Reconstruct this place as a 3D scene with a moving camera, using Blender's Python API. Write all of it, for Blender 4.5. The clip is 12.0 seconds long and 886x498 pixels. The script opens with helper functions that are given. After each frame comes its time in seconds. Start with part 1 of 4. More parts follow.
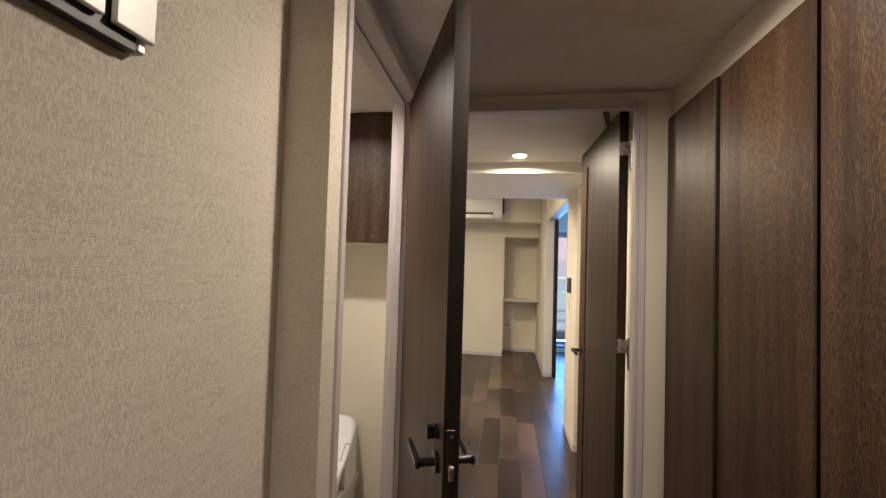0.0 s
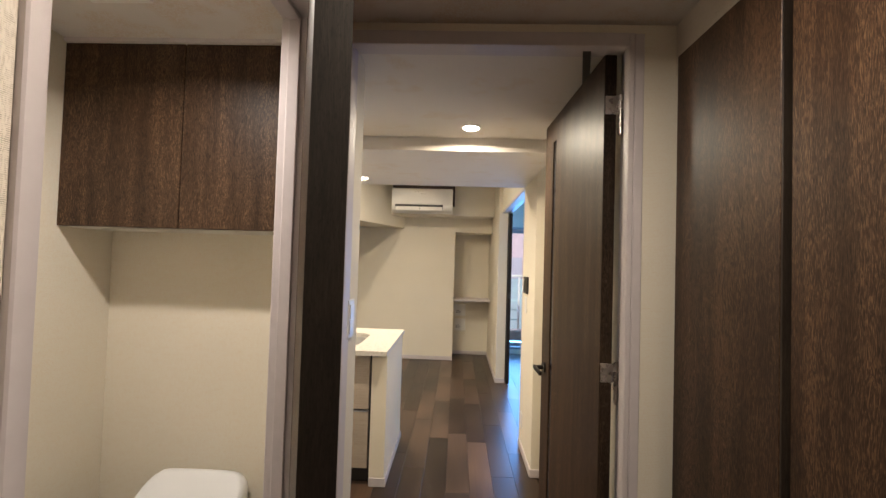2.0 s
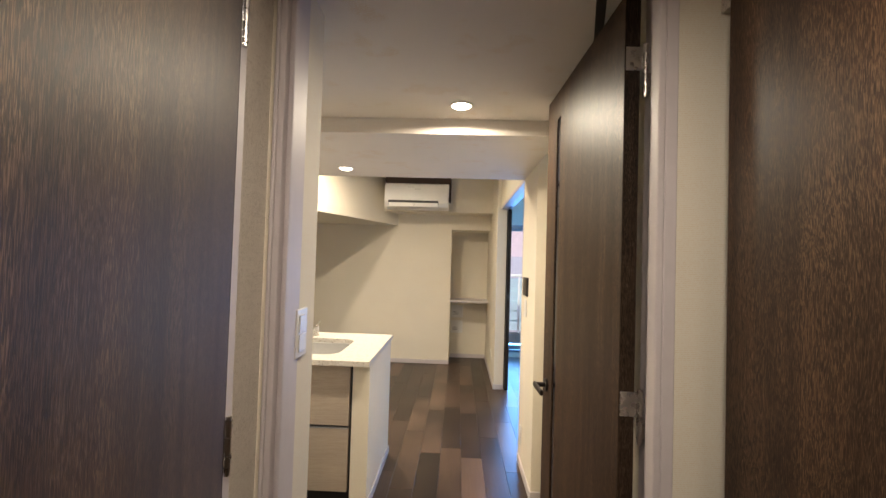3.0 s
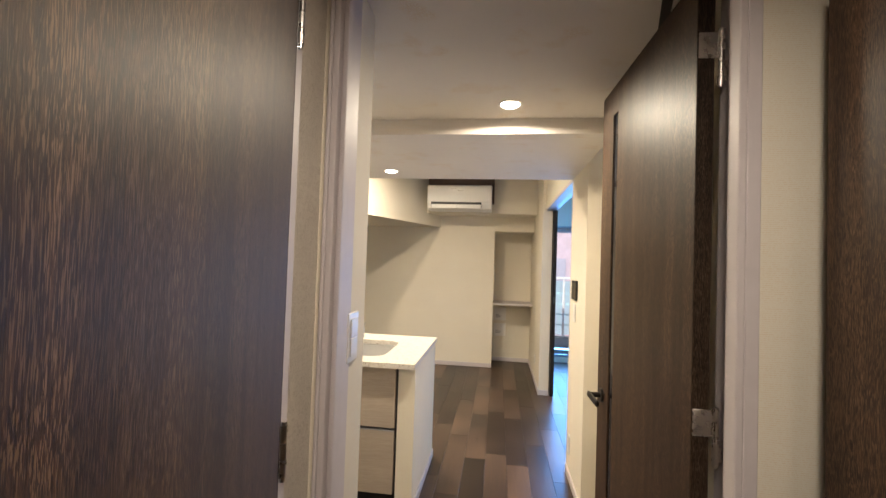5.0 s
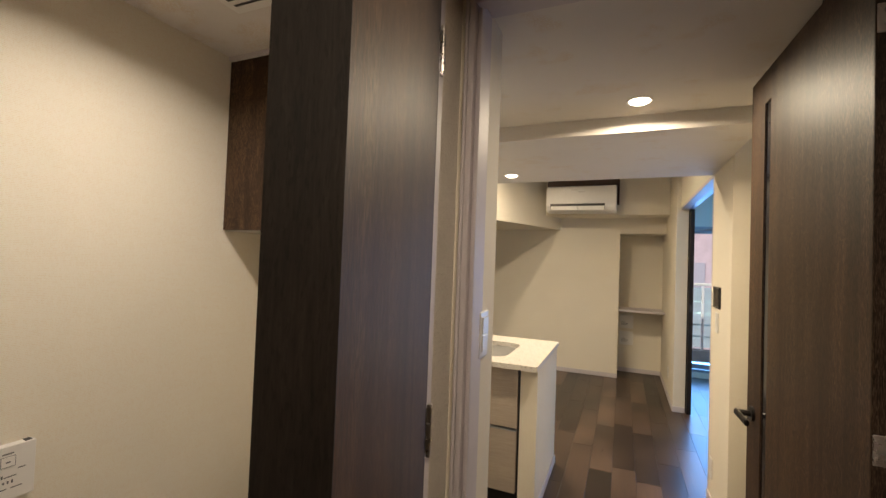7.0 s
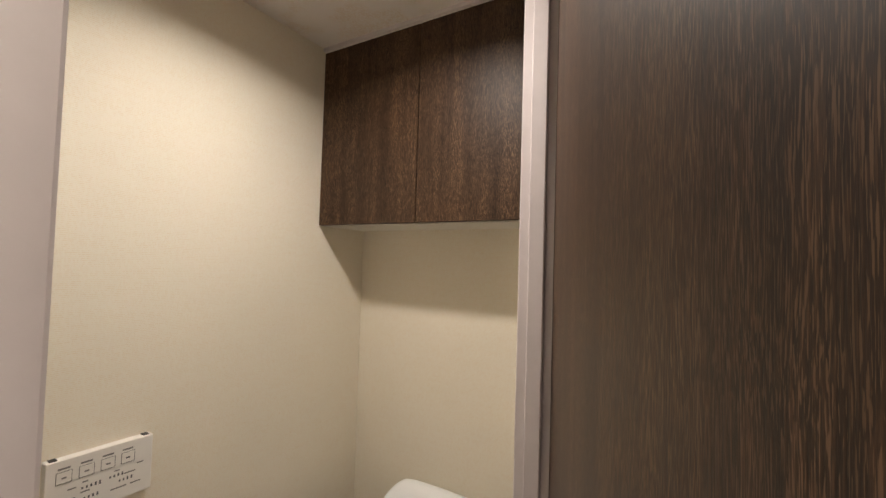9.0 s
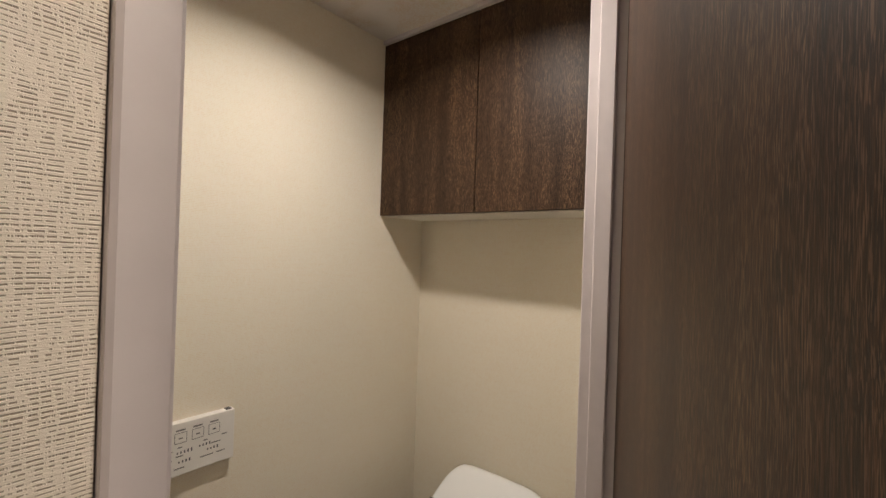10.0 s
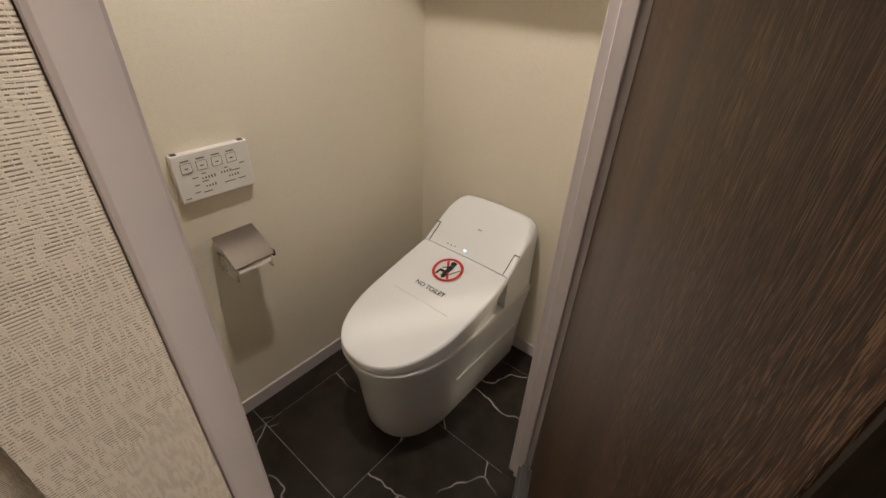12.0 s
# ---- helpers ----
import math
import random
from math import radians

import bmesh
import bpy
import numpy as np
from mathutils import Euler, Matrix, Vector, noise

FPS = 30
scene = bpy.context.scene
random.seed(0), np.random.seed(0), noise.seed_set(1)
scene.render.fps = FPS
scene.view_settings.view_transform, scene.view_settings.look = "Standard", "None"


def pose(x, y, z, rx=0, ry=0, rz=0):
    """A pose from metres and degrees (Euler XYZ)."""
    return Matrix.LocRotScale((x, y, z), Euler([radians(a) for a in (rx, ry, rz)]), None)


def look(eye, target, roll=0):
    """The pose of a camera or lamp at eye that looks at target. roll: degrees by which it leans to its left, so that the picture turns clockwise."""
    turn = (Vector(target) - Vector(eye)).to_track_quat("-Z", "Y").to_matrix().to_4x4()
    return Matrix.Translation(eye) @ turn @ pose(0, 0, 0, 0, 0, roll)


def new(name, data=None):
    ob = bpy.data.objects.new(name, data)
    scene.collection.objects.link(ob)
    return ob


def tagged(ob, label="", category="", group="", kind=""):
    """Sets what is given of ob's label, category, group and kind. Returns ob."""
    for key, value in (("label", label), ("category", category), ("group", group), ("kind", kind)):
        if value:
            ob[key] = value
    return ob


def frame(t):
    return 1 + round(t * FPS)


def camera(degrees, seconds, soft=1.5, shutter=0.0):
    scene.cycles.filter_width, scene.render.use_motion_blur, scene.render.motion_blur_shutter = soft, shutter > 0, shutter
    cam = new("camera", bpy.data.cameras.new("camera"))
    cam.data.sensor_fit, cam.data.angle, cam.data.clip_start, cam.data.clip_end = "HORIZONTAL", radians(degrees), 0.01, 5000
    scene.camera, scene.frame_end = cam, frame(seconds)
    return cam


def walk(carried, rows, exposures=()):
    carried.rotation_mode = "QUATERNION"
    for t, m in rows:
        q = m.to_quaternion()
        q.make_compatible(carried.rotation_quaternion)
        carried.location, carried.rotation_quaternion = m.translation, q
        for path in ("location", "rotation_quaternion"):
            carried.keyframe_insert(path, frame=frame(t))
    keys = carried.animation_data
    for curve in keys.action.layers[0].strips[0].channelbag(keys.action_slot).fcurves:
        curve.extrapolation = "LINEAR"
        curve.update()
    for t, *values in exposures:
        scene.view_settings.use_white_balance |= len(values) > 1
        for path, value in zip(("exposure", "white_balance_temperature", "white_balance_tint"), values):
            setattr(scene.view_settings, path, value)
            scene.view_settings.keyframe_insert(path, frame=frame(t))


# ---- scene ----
cam = camera(92.3, 12.0)
PATH = [
    (0, (0.618, 0.505, 1.392), (0.326, 2.483, 1.456), 1.7),
    (0.5, (0.599, 0.596, 1.394), (0.429, 2.588, 1.455), 1.6),
    (1, (0.622, 0.729, 1.394), (0.519, 2.725, 1.456), 1.5),
    (1.5, (0.641, 0.873, 1.39), (0.572, 2.871, 1.446), 1.5),
    (2, (0.637, 1.027, 1.394), (0.569, 3.025, 1.451), 1.7),
    (2.5, (0.662, 1.176, 1.389), (0.594, 3.174, 1.445), 1.6),
    (3, (0.69, 1.314, 1.394), (0.619, 3.312, 1.447), 1.7),
    (5, (0.657, 1.348, 1.399), (0.397, 3.33, 1.453), 1.9),
    (5.5, (0.64, 1.323, 1.397), (0.24, 3.282, 1.45), 2.0),
    (6, (0.641, 1.299, 1.402), (0.036, 3.205, 1.451), 2.0),
    (6.5, (0.648, 1.281, 1.402), (-0.087, 3.141, 1.447), 2.3),
    (7, (0.642, 1.276, 1.396), (-0.139, 3.117, 1.447), 2.1),
    (9, (0.465, 1.328, 1.357), (-0.572, 3.037, 1.423), 1.72),
    (9.5, (0.452, 1.316, 1.371), (-0.698, 2.951, 1.417), 1.9),
    (10, (0.457, 1.319, 1.362), (-0.79, 2.882, 1.364), 1.9),
    (10.5, (0.457, 1.333, 1.364), (-0.794, 2.869, 1.083), 2.0),
    (11, (0.457, 1.339, 1.335), (-0.759, 2.83, 0.791), 2.2),
    (11.5, (0.46, 1.334, 1.332), (-0.652, 2.762, 0.486), 2.35),
    (12, (0.466, 1.331, 1.325), (-0.583, 2.641, 0.238), 2.46),
]
walk(cam, [(t, look(eye, target, roll)) for t, eye, target, roll in PATH], exposures=[(0, 0.12, 6520, 10), (1, 0.12, 6510, 10), (2, 0.15, 6500, 10), (2.5, 0.25, 6500, 10), (3, 0.3, 6550, 10), (5, 0.36, 6560, 10), (5.5, 0.38, 6600, 10), (6, 0.18, 6750, 10), (6.5, 0.03, 6900, 10), (7.2, -0.12, 6980, 10), (9, 0.06, 6500, 10), (10, -0.1, 6500, 10), (11, -0.15, 6500, 10), (12, -0.04, 6500, 10)])

# ---------------------------------------------------------------- world and light
WORLD = bpy.data.worlds.new("sky")
scene.world = WORLD
WORLD.use_nodes = True
wn = WORLD.node_tree.nodes
sky = wn.new("ShaderNodeTexSky")
sky.sky_type, sky.sun_disc = "NISHITA", False
sky.sun_elevation, sky.sun_rotation = radians(49), radians(212)
WORLD.node_tree.links.new(sky.outputs["Color"], wn["Background"].inputs["Color"])
wn["Background"].inputs["Strength"].default_value = 0.15

sun_data = bpy.data.lights.new("sun", "SUN")
sun_data.energy, sun_data.angle, sun_data.color = 5.0, radians(1), (1.0, 0.95, 0.88)
sun = new("sun", sun_data)
sun.matrix_world = look((0, 0, 20), (5.0, 8.0, 9.0))

WARM = (1.0, 0.855, 0.71)


def disc_lamp(name, x, y, z, watts, size=0.075, colour=WARM, spread=172.0):
    """A round area lamp that shines down from a ceiling downlight."""
    d = bpy.data.lights.new(name, "AREA")
    d.shape, d.size, d.energy, d.color, d.spread = "DISK", size, watts, colour, radians(spread)
    o = new(name, d)
    o.matrix_world = pose(x, y, z)
    return o


HALL_LAMP = (0.78, 1.44, 2.075)
# unseen lamp by the entrance, added to brighten the near left wall
ENTRY_FILL = (0.70, -0.25, 2.075)
TOILET_LAMP = (-0.14, 1.87, 2.075)
LIVING_LAMPS = [(0.687, 3.13, 2.062), (-0.60, 3.13, 2.062), (-0.075, 4.12, 1.99), (-0.10, 5.0, 2.45), (-0.60, 5.08, 2.45)]
disc_lamp("hall_lamp", HALL_LAMP[0], HALL_LAMP[1], HALL_LAMP[2] - 0.022, 9.6)
disc_lamp("entry_fill", ENTRY_FILL[0], ENTRY_FILL[1], ENTRY_FILL[2] - 0.022, 7.0)
disc_lamp("toilet_lamp", TOILET_LAMP[0], TOILET_LAMP[1], TOILET_LAMP[2] - 0.022, 7.9, colour=(1.0, 0.895, 0.80), spread=155.0)
for (lx, ly, lz), w in zip(LIVING_LAMPS, (12.5, 6.5, 10.5, 25.0, 19.0)):
    disc_lamp("living_lamp", lx, ly, lz - 0.022, w, colour=(1.0, 0.86, 0.66))

# daylight in the bedroom window's opening
wl = bpy.data.lights.new("window_light", "AREA")
wl.shape, wl.size, wl.size_y, wl.energy, wl.color = "RECTANGLE", 1.76, 1.8, 98.0, (0.12, 0.40, 1.0)
window_light = new("window_light", wl)
window_light.matrix_world = look((2.19, 7.62, 1.0), (2.19, 5.0, 0.75))

# ---------------------------------------------------------------- materials


def nodes_of(name):
    m = bpy.data.materials.new(name)
    m.use_nodes = True
    n = m.node_tree.nodes
    return m, n, m.node_tree.links, n["Principled BSDF"]


def ramp(n, stops):
    r = n.new("ShaderNodeValToRGB")
    while len(r.color_ramp.elements) > 1:
        r.color_ramp.elements.remove(r.color_ramp.elements[-1])
    for i, (p, c) in enumerate(stops):
        e = r.color_ramp.elements[0] if i == 0 else r.color_ramp.elements.new(p)
        e.position, e.color = p, (*c, 1)
    return r


def coords(n, l, scale, shift=False):
    """Object coordinates, stretched; shift moves them by the object's random number."""
    tc = n.new("ShaderNodeTexCoord")
    mp = n.new("ShaderNodeMapping")
    mp.inputs["Scale"].default_value = scale
    l.new(tc.outputs["Object"], mp.inputs["Vector"])
    if shift:
        oi = n.new("ShaderNodeObjectInfo")
        mu = n.new("ShaderNodeMath")
        mu.operation = "MULTIPLY"
        mu.inputs[1].default_value = 37.0
        l.new(oi.outputs["Random"], mu.inputs[0])
        cx = n.new("ShaderNodeCombineXYZ")
        for k in range(3):
            l.new(mu.outputs[0], cx.inputs[k])
        l.new(cx.outputs[0], mp.inputs["Location"])
    return mp


def noise_tex(n, l, vec, scale, detail=4.0, rough=0.55):
    t = n.new("ShaderNodeTexNoise")
    t.inputs["Scale"].default_value, t.inputs["Detail"].default_value, t.inputs["Roughness"].default_value = scale, detail, rough
    l.new(vec.outputs[0], t.inputs["Vector"])
    return t


def bump(n, l, height, p, strength, distance):
    b = n.new("ShaderNodeBump")
    b.inputs["Strength"].default_value, b.inputs["Distance"].default_value = strength, distance
    l.new(height, b.inputs["Height"])
    l.new(b.outputs[0], p.inputs["Normal"])
    return b


def mix_col(n, l, fac, a, b, mode="MIX"):
    m = n.new("ShaderNodeMix")
    m.data_type, m.blend_type = "RGBA", mode
    for key, v in ((0, fac), (6, a), (7, b)):
        if hasattr(v, "links"):
            l.new(v, m.inputs[key])
        elif key == 0:
            m.inputs[0].default_value = v
        else:
            m.inputs[key].default_value = (*v, 1)
    return m.outputs[2]


def plain(name, colour, rough=0.5, metal=0.0, mottle=0.06, scale=30.0, relief=0.0):
    """Paint, plastic, metal: one colour with faint mottling and smudged gloss."""
    m, n, l, p = nodes_of(name)
    v = coords(n, l, (1, 1, 1))
    t = noise_tex(n, l, v, scale, 5)
    lo = tuple(c * (1 - mottle) for c in colour)
    hi = tuple(min(1, c * (1 + mottle)) for c in colour)
    r = ramp(n, [(0.3, lo), (0.7, hi)])
    l.new(t.outputs["Fac"], r.inputs[0])
    l.new(r.outputs[0], p.inputs["Base Color"])
    rr = n.new("ShaderNodeMapRange")
    rr.inputs[3].default_value, rr.inputs[4].default_value = max(0.02, rough - 0.06), rough + 0.06
    l.new(t.outputs["Fac"], rr.inputs[0])
    l.new(rr.outputs[0], p.inputs["Roughness"])
    p.inputs["Metallic"].default_value = metal
    if relief:
        bump(n, l, t.outputs["Fac"], p, 0.4, relief)
    return m


def math_node(n, l, op, a, b):
    m = n.new("ShaderNodeMath")
    m.operation = op
    for k, v in ((0, a), (1, b)):
        if hasattr(v, "links"):
            l.new(v, m.inputs[k])
        else:
            m.inputs[k].default_value = v
    return m.outputs[0]


def wallpaper(name, colour, pitch, strength, contrast=0.16):
    """Woven vinyl wallpaper: straight threads across, short dark gaps between them, faint mottling."""
    m, n, l, p = nodes_of(name)
    v = coords(n, l, (1, 1, 1))
    wv = n.new("ShaderNodeTexWave")
    wv.wave_type, wv.bands_direction = "BANDS", "Z"
    wv.inputs["Scale"].default_value = 2 * math.pi / (20 * pitch)
    wv.inputs["Distortion"].default_value = 4.5
    wv.inputs["Detail"].default_value = 2.0
    wv.inputs["Detail Scale"].default_value = 0.12
    wv.inputs["Detail Roughness"].default_value = 0.7
    l.new(v.outputs[0], wv.inputs["Vector"])
    dash = noise_tex(n, l, coords(n, l, (0.5 / pitch, 0.5 / pitch, 0.9 / pitch)), 1.0, 2, 0.5)
    column = noise_tex(n, l, coords(n, l, (1.1 / pitch, 1.1 / pitch, 130)), 1.0, 2)
    fibre = noise_tex(n, l, coords(n, l, (300, 300, 2.6 / pitch)), 1.0, 3, 0.6)
    patch = noise_tex(n, l, v, 2.2, 3)
    gap = ramp(n, [(0.12, (1, 1, 1)), (0.44, (0, 0, 0))])
    thread = noise_tex(n, l, coords(n, l, (9, 9, 0.4 / pitch)), 1.0, 2, 0.5)
    tr = n.new("ShaderNodeMapRange")
    tr.inputs[1].default_value, tr.inputs[2].default_value = 0.34, 0.66
    l.new(thread.outputs["Fac"], tr.inputs[0])
    uneven = math_node(n, l, "ADD", math_node(n, l, "MULTIPLY", wv.outputs["Fac"], 0.8), math_node(n, l, "MULTIPLY", tr.outputs[0], 0.2))
    l.new(uneven, gap.inputs[0])
    both = math_node(n, l, "ADD", math_node(n, l, "MULTIPLY", dash.outputs["Fac"], 0.35), math_node(n, l, "MULTIPLY", column.outputs["Fac"], 1.35))
    short = ramp(n, [(0.77, (0.05, 0.05, 0.05)), (0.90, (1, 1, 1))])
    l.new(both, short.inputs[0])
    dark = mix_col(n, l, 1.0, gap.outputs[0], short.outputs[0], "MULTIPLY")
    lo = tuple(c * 0.94 for c in colour)
    r = ramp(n, [(0.25, lo), (0.75, colour)])
    l.new(patch.outputs["Fac"], r.inputs[0])
    rf = ramp(n, [(0.3, (1 - contrast * 0.32,) * 3), (0.65, (1, 1, 1))])
    l.new(fibre.outputs["Fac"], rf.inputs[0])
    base = mix_col(n, l, 1.0, r.outputs[0], rf.outputs[0], "MULTIPLY")
    # the shade between threads is put in as a darker, browner base colour
    k = max(0.0, 1 - 3.2 * contrast)
    shade = mix_col(n, l, dark, (1, 1, 1), (k, k * 0.93, k * 0.84))
    l.new(mix_col(n, l, 1.0, base, shade, "MULTIPLY"), p.inputs["Base Color"])
    p.inputs["Roughness"].default_value = 0.78
    p.inputs["Specular IOR Level"].default_value = 0.25
    h = math_node(n, l, "SUBTRACT", math_node(n, l, "MULTIPLY", fibre.outputs["Fac"], 0.5), dark)
    bump(n, l, h, p, strength, 0.0010)
    return m


def wood(name, dark, mid, light, grain=(420, 420, 28.0), band=(20, 20, 1.1), rough=0.40, pores=0.75, gloss=0.28, cloud=1.0):
    """Veneer: cloudy bands, fine wavering fibres and long thin pale lines where the grain is open."""
    m, n, l, p = nodes_of(name)
    v = coords(n, l, (1, 1, 1), True)
    wob = noise_tex(n, l, coords(n, l, (5, 5, 3.2), True), 1.0, 3, 0.5)
    wp = n.new("ShaderNodeVectorMath")
    wp.operation = "MULTIPLY_ADD"
    wp.inputs[1].default_value = (0.030, 0.030, 0.030)
    l.new(wob.outputs["Color"], wp.inputs[0])
    l.new(v.outputs[0], wp.inputs[2])

    def stretched(scale, detail, rgh):
        mp = n.new("ShaderNodeMapping")
        mp.inputs["Scale"].default_value = scale
        l.new(wp.outputs[0], mp.inputs["Vector"])
        return noise_tex(n, l, mp, 1.0, detail, rgh)

    b = stretched(band, 4, 0.6)
    c = noise_tex(n, l, coords(n, l, (3.5, 3.5, 2.4), True), 1.0, 3, 0.5)
    g = stretched(grain, 5, 0.7)
    f = stretched((grain[0] * 2.2, grain[1] * 2.2, grain[2] * 2.7), 2, 0.5)
    s = stretched((grain[0] * 1.4, grain[1] * 1.4, grain[2] * 5), 2, 0.5)
    r = ramp(n, [(0.33, dark), (0.5, mid), (0.70, light)])
    l.new(g.outputs["Fac"], r.inputs[0])
    rb = ramp(n, [(0.34, (0.62, 0.58, 0.55)), (0.66, (1.22, 1.18, 1.13))])
    l.new(b.outputs["Fac"], rb.inputs[0])
    rc = ramp(n, [(0.36, (0.74, 0.72, 0.70)), (0.64, (1.16, 1.14, 1.12))])
    l.new(c.outputs["Fac"], rc.inputs[0])
    base = mix_col(n, l, cloud, r.outputs[0], rb.outputs[0], "MULTIPLY")
    base = mix_col(n, l, cloud, base, rc.outputs[0], "MULTIPLY")
    rp = ramp(n, [(0.54, (0, 0, 0)), (0.59, (pores, pores, pores))])
    l.new(f.outputs["Fac"], rp.inputs[0])
    rs = ramp(n, [(0.40, (0.35, 0.35, 0.35)), (0.60, (1, 1, 1))])
    l.new(b.outputs["Fac"], rs.inputs[0])
    lines = mix_col(n, l, 1.0, rp.outputs[0], rs.outputs[0], "MULTIPLY")
    rt = ramp(n, [(0.33, (0.55, 0.53, 0.5)), (0.45, (1, 1, 1))])
    l.new(s.outputs["Fac"], rt.inputs[0])
    base = mix_col(n, l, 0.8 * cloud, base, rt.outputs[0], "MULTIPLY")
    line = tuple(min(1, light[k] * (1.55, 1.74, 1.76)[k]) for k in range(3))
    l.new(mix_col(n, l, lines, base, line), p.inputs["Base Color"])
    p.inputs["Specular IOR Level"].default_value = gloss
    rr = n.new("ShaderNodeMapRange")
    rr.inputs[3].default_value, rr.inputs[4].default_value = rough - 0.05, rough + 0.14
    l.new(g.outputs["Fac"], rr.inputs[0])
    l.new(rr.outputs[0], p.inputs["Roughness"])
    bump(n, l, g.outputs["Fac"], p, 0.22, 0.0006)
    return m


def plank_mat(name):
    m, n, l, p = nodes_of(name)
    oi = n.new("ShaderNodeObjectInfo")
    g = noise_tex(n, l, coords(n, l, (90, 3.5, 20), True), 1.0, 6, 0.6)
    b = noise_tex(n, l, coords(n, l, (3.0, 1.5, 3), True), 1.0, 1, 0.5)
    tone = ramp(n, [(0.0, (0.026, 0.0155, 0.0105)), (0.4, (0.050, 0.0305, 0.0208)), (0.75, (0.082, 0.0508, 0.0348)), (1.0, (0.122, 0.077, 0.0525))])
    l.new(oi.outputs["Random"], tone.inputs[0])
    rg = ramp(n, [(0.3, (0.80, 0.79, 0.78)), (0.7, (1.12, 1.12, 1.12))])
    l.new(g.outputs["Fac"], rg.inputs[0])
    rb = ramp(n, [(0.32, (0.48, 0.46, 0.45)), (0.68, (1.35, 1.33, 1.30))])
    l.new(b.outputs["Fac"], rb.inputs[0])
    c = mix_col(n, l, 1.0, tone.outputs[0], rg.outputs[0], "MULTIPLY")
    l.new(mix_col(n, l, 1.0, c, rb.outputs[0], "MULTIPLY"), p.inputs["Base Color"])
    rr = n.new("ShaderNodeMapRange")
    rr.inputs[3].default_value, rr.inputs[4].default_value = 0.24, 0.40
    p.inputs["Specular IOR Level"].default_value = 0.45
    l.new(g.outputs["Fac"], rr.inputs[0])
    l.new(rr.outputs[0], p.inputs["Roughness"])
    bump(n, l, g.outputs["Fac"], p, 0.2, 0.0008)
    return m


def marble_mat(name):
    """Near-black stone with a few thin white veins."""
    m, n, l, p = nodes_of(name)
    v = coords(n, l, (1, 1, 1), True)
    w = noise_tex(n, l, v, 3.0, 4, 0.55)
    ad = n.new("ShaderNodeVectorMath")
    ad.operation = "MULTIPLY_ADD"
    ad.inputs[1].default_value = (0.22, 0.22, 0.22)
    l.new(w.outputs["Color"], ad.inputs[0])
    l.new(v.outputs[0], ad.inputs[2])
    vo = n.new("ShaderNodeTexVoronoi")
    vo.feature = "DISTANCE_TO_EDGE"
    vo.inputs["Scale"].default_value = 2.3
    l.new(ad.outputs[0], vo.inputs["Vector"])
    rv = ramp(n, [(0.0, (1, 1, 1)), (0.0035, (0.5, 0.5, 0.5)), (0.008, (0, 0, 0))])
    l.new(vo.outputs["Distance"], rv.inputs[0])
    br = noise_tex(n, l, v, 2.6, 2)
    rb = ramp(n, [(0.42, (0, 0, 0)), (0.50, (1, 1, 1))])
    l.new(br.outputs["Fac"], rb.inputs[0])
    fac = mix_col(n, l, 1.0, rv.outputs[0], rb.outputs[0], "MULTIPLY")
    cl = noise_tex(n, l, v, 14.0, 4)
    rc = ramp(n, [(0.3, (0.016, 0.0122, 0.010)), (0.75, (0.034, 0.027, 0.022))])
    l.new(cl.outputs["Fac"], rc.inputs[0])
    l.new(mix_col(n, l, fac, rc.outputs[0], (0.55, 0.51, 0.47)), p.inputs["Base Color"])
    p.inputs["Roughness"].default_value = 0.24
    p.inputs["Specular IOR Level"].default_value = 0.35
    return m


def speckle_mat(name):
    """Pale quartz worktop with brown and grey grains."""
    m, n, l, p = nodes_of(name)
    v = coords(n, l, (1, 1, 1))
    vo = n.new("ShaderNodeTexVoronoi")
    vo.inputs["Scale"].default_value = 170.0
    l.new(v.outputs[0], vo.inputs["Vector"])
    s = n.new("ShaderNodeSeparateColor")
    l.new(vo.outputs["Color"], s.inputs[0])
    r = ramp(n, [(0.0, (0.24, 0.19, 0.14)), (0.07, (0.44, 0.39, 0.33)), (0.18, (0.58, 0.54, 0.485)), (1.0, (0.67, 0.64, 0.59))])
    l.new(s.outputs[0], r.inputs[0])
    l.new(r.outputs[0], p.inputs["Base Color"])
    p.inputs["Roughness"].default_value = 0.28
    return m


def glow(name, colour, strength):
    m, n, l, p = nodes_of(name)
    p.inputs["Base Color"].default_value = (*colour, 1)
    p.inputs["Emission Color"].default_value = (*colour, 1)
    p.inputs["Emission Strength"].default_value = strength
    return m


def glass_mat(name, colour, rough=0.0):
    m, n, l, p = nodes_of(name)
    p.inputs["Base Color"].default_value = (*colour, 1)
    p.inputs["Transmission Weight"].default_value = 1.0
    p.inputs["Roughness"].default_value = rough
    p.inputs["IOR"].default_value = 1.45
    return m


PAPER = wallpaper("woven wallpaper", (0.80, 0.738, 0.645), 0.0017, 0.60, 0.155)
PAPER_SOFT = wallpaper("plain wallpaper", (0.80, 0.748, 0.635), 0.004, 0.10, 0.02)
CEILING = wallpaper("ceiling paper", (0.74, 0.70, 0.66), 0.006, 0.10, 0.02)
TRIM = plain("satin white trim", (0.59, 0.54, 0.545), 0.52, 0, 0.03)
WOOD = wood("dark oak veneer", (0.0085, 0.0043, 0.0025), (0.034, 0.0177, 0.0100), (0.104, 0.0570, 0.0318), grain=(700, 700, 26.0), pores=1.0, gloss=0.25, rough=0.42)
WOOD_DARK = wood("dark oak edge", (0.008, 0.005, 0.0035), (0.020, 0.0125, 0.0085), (0.060, 0.037, 0.024), rough=0.5, gloss=0.2)
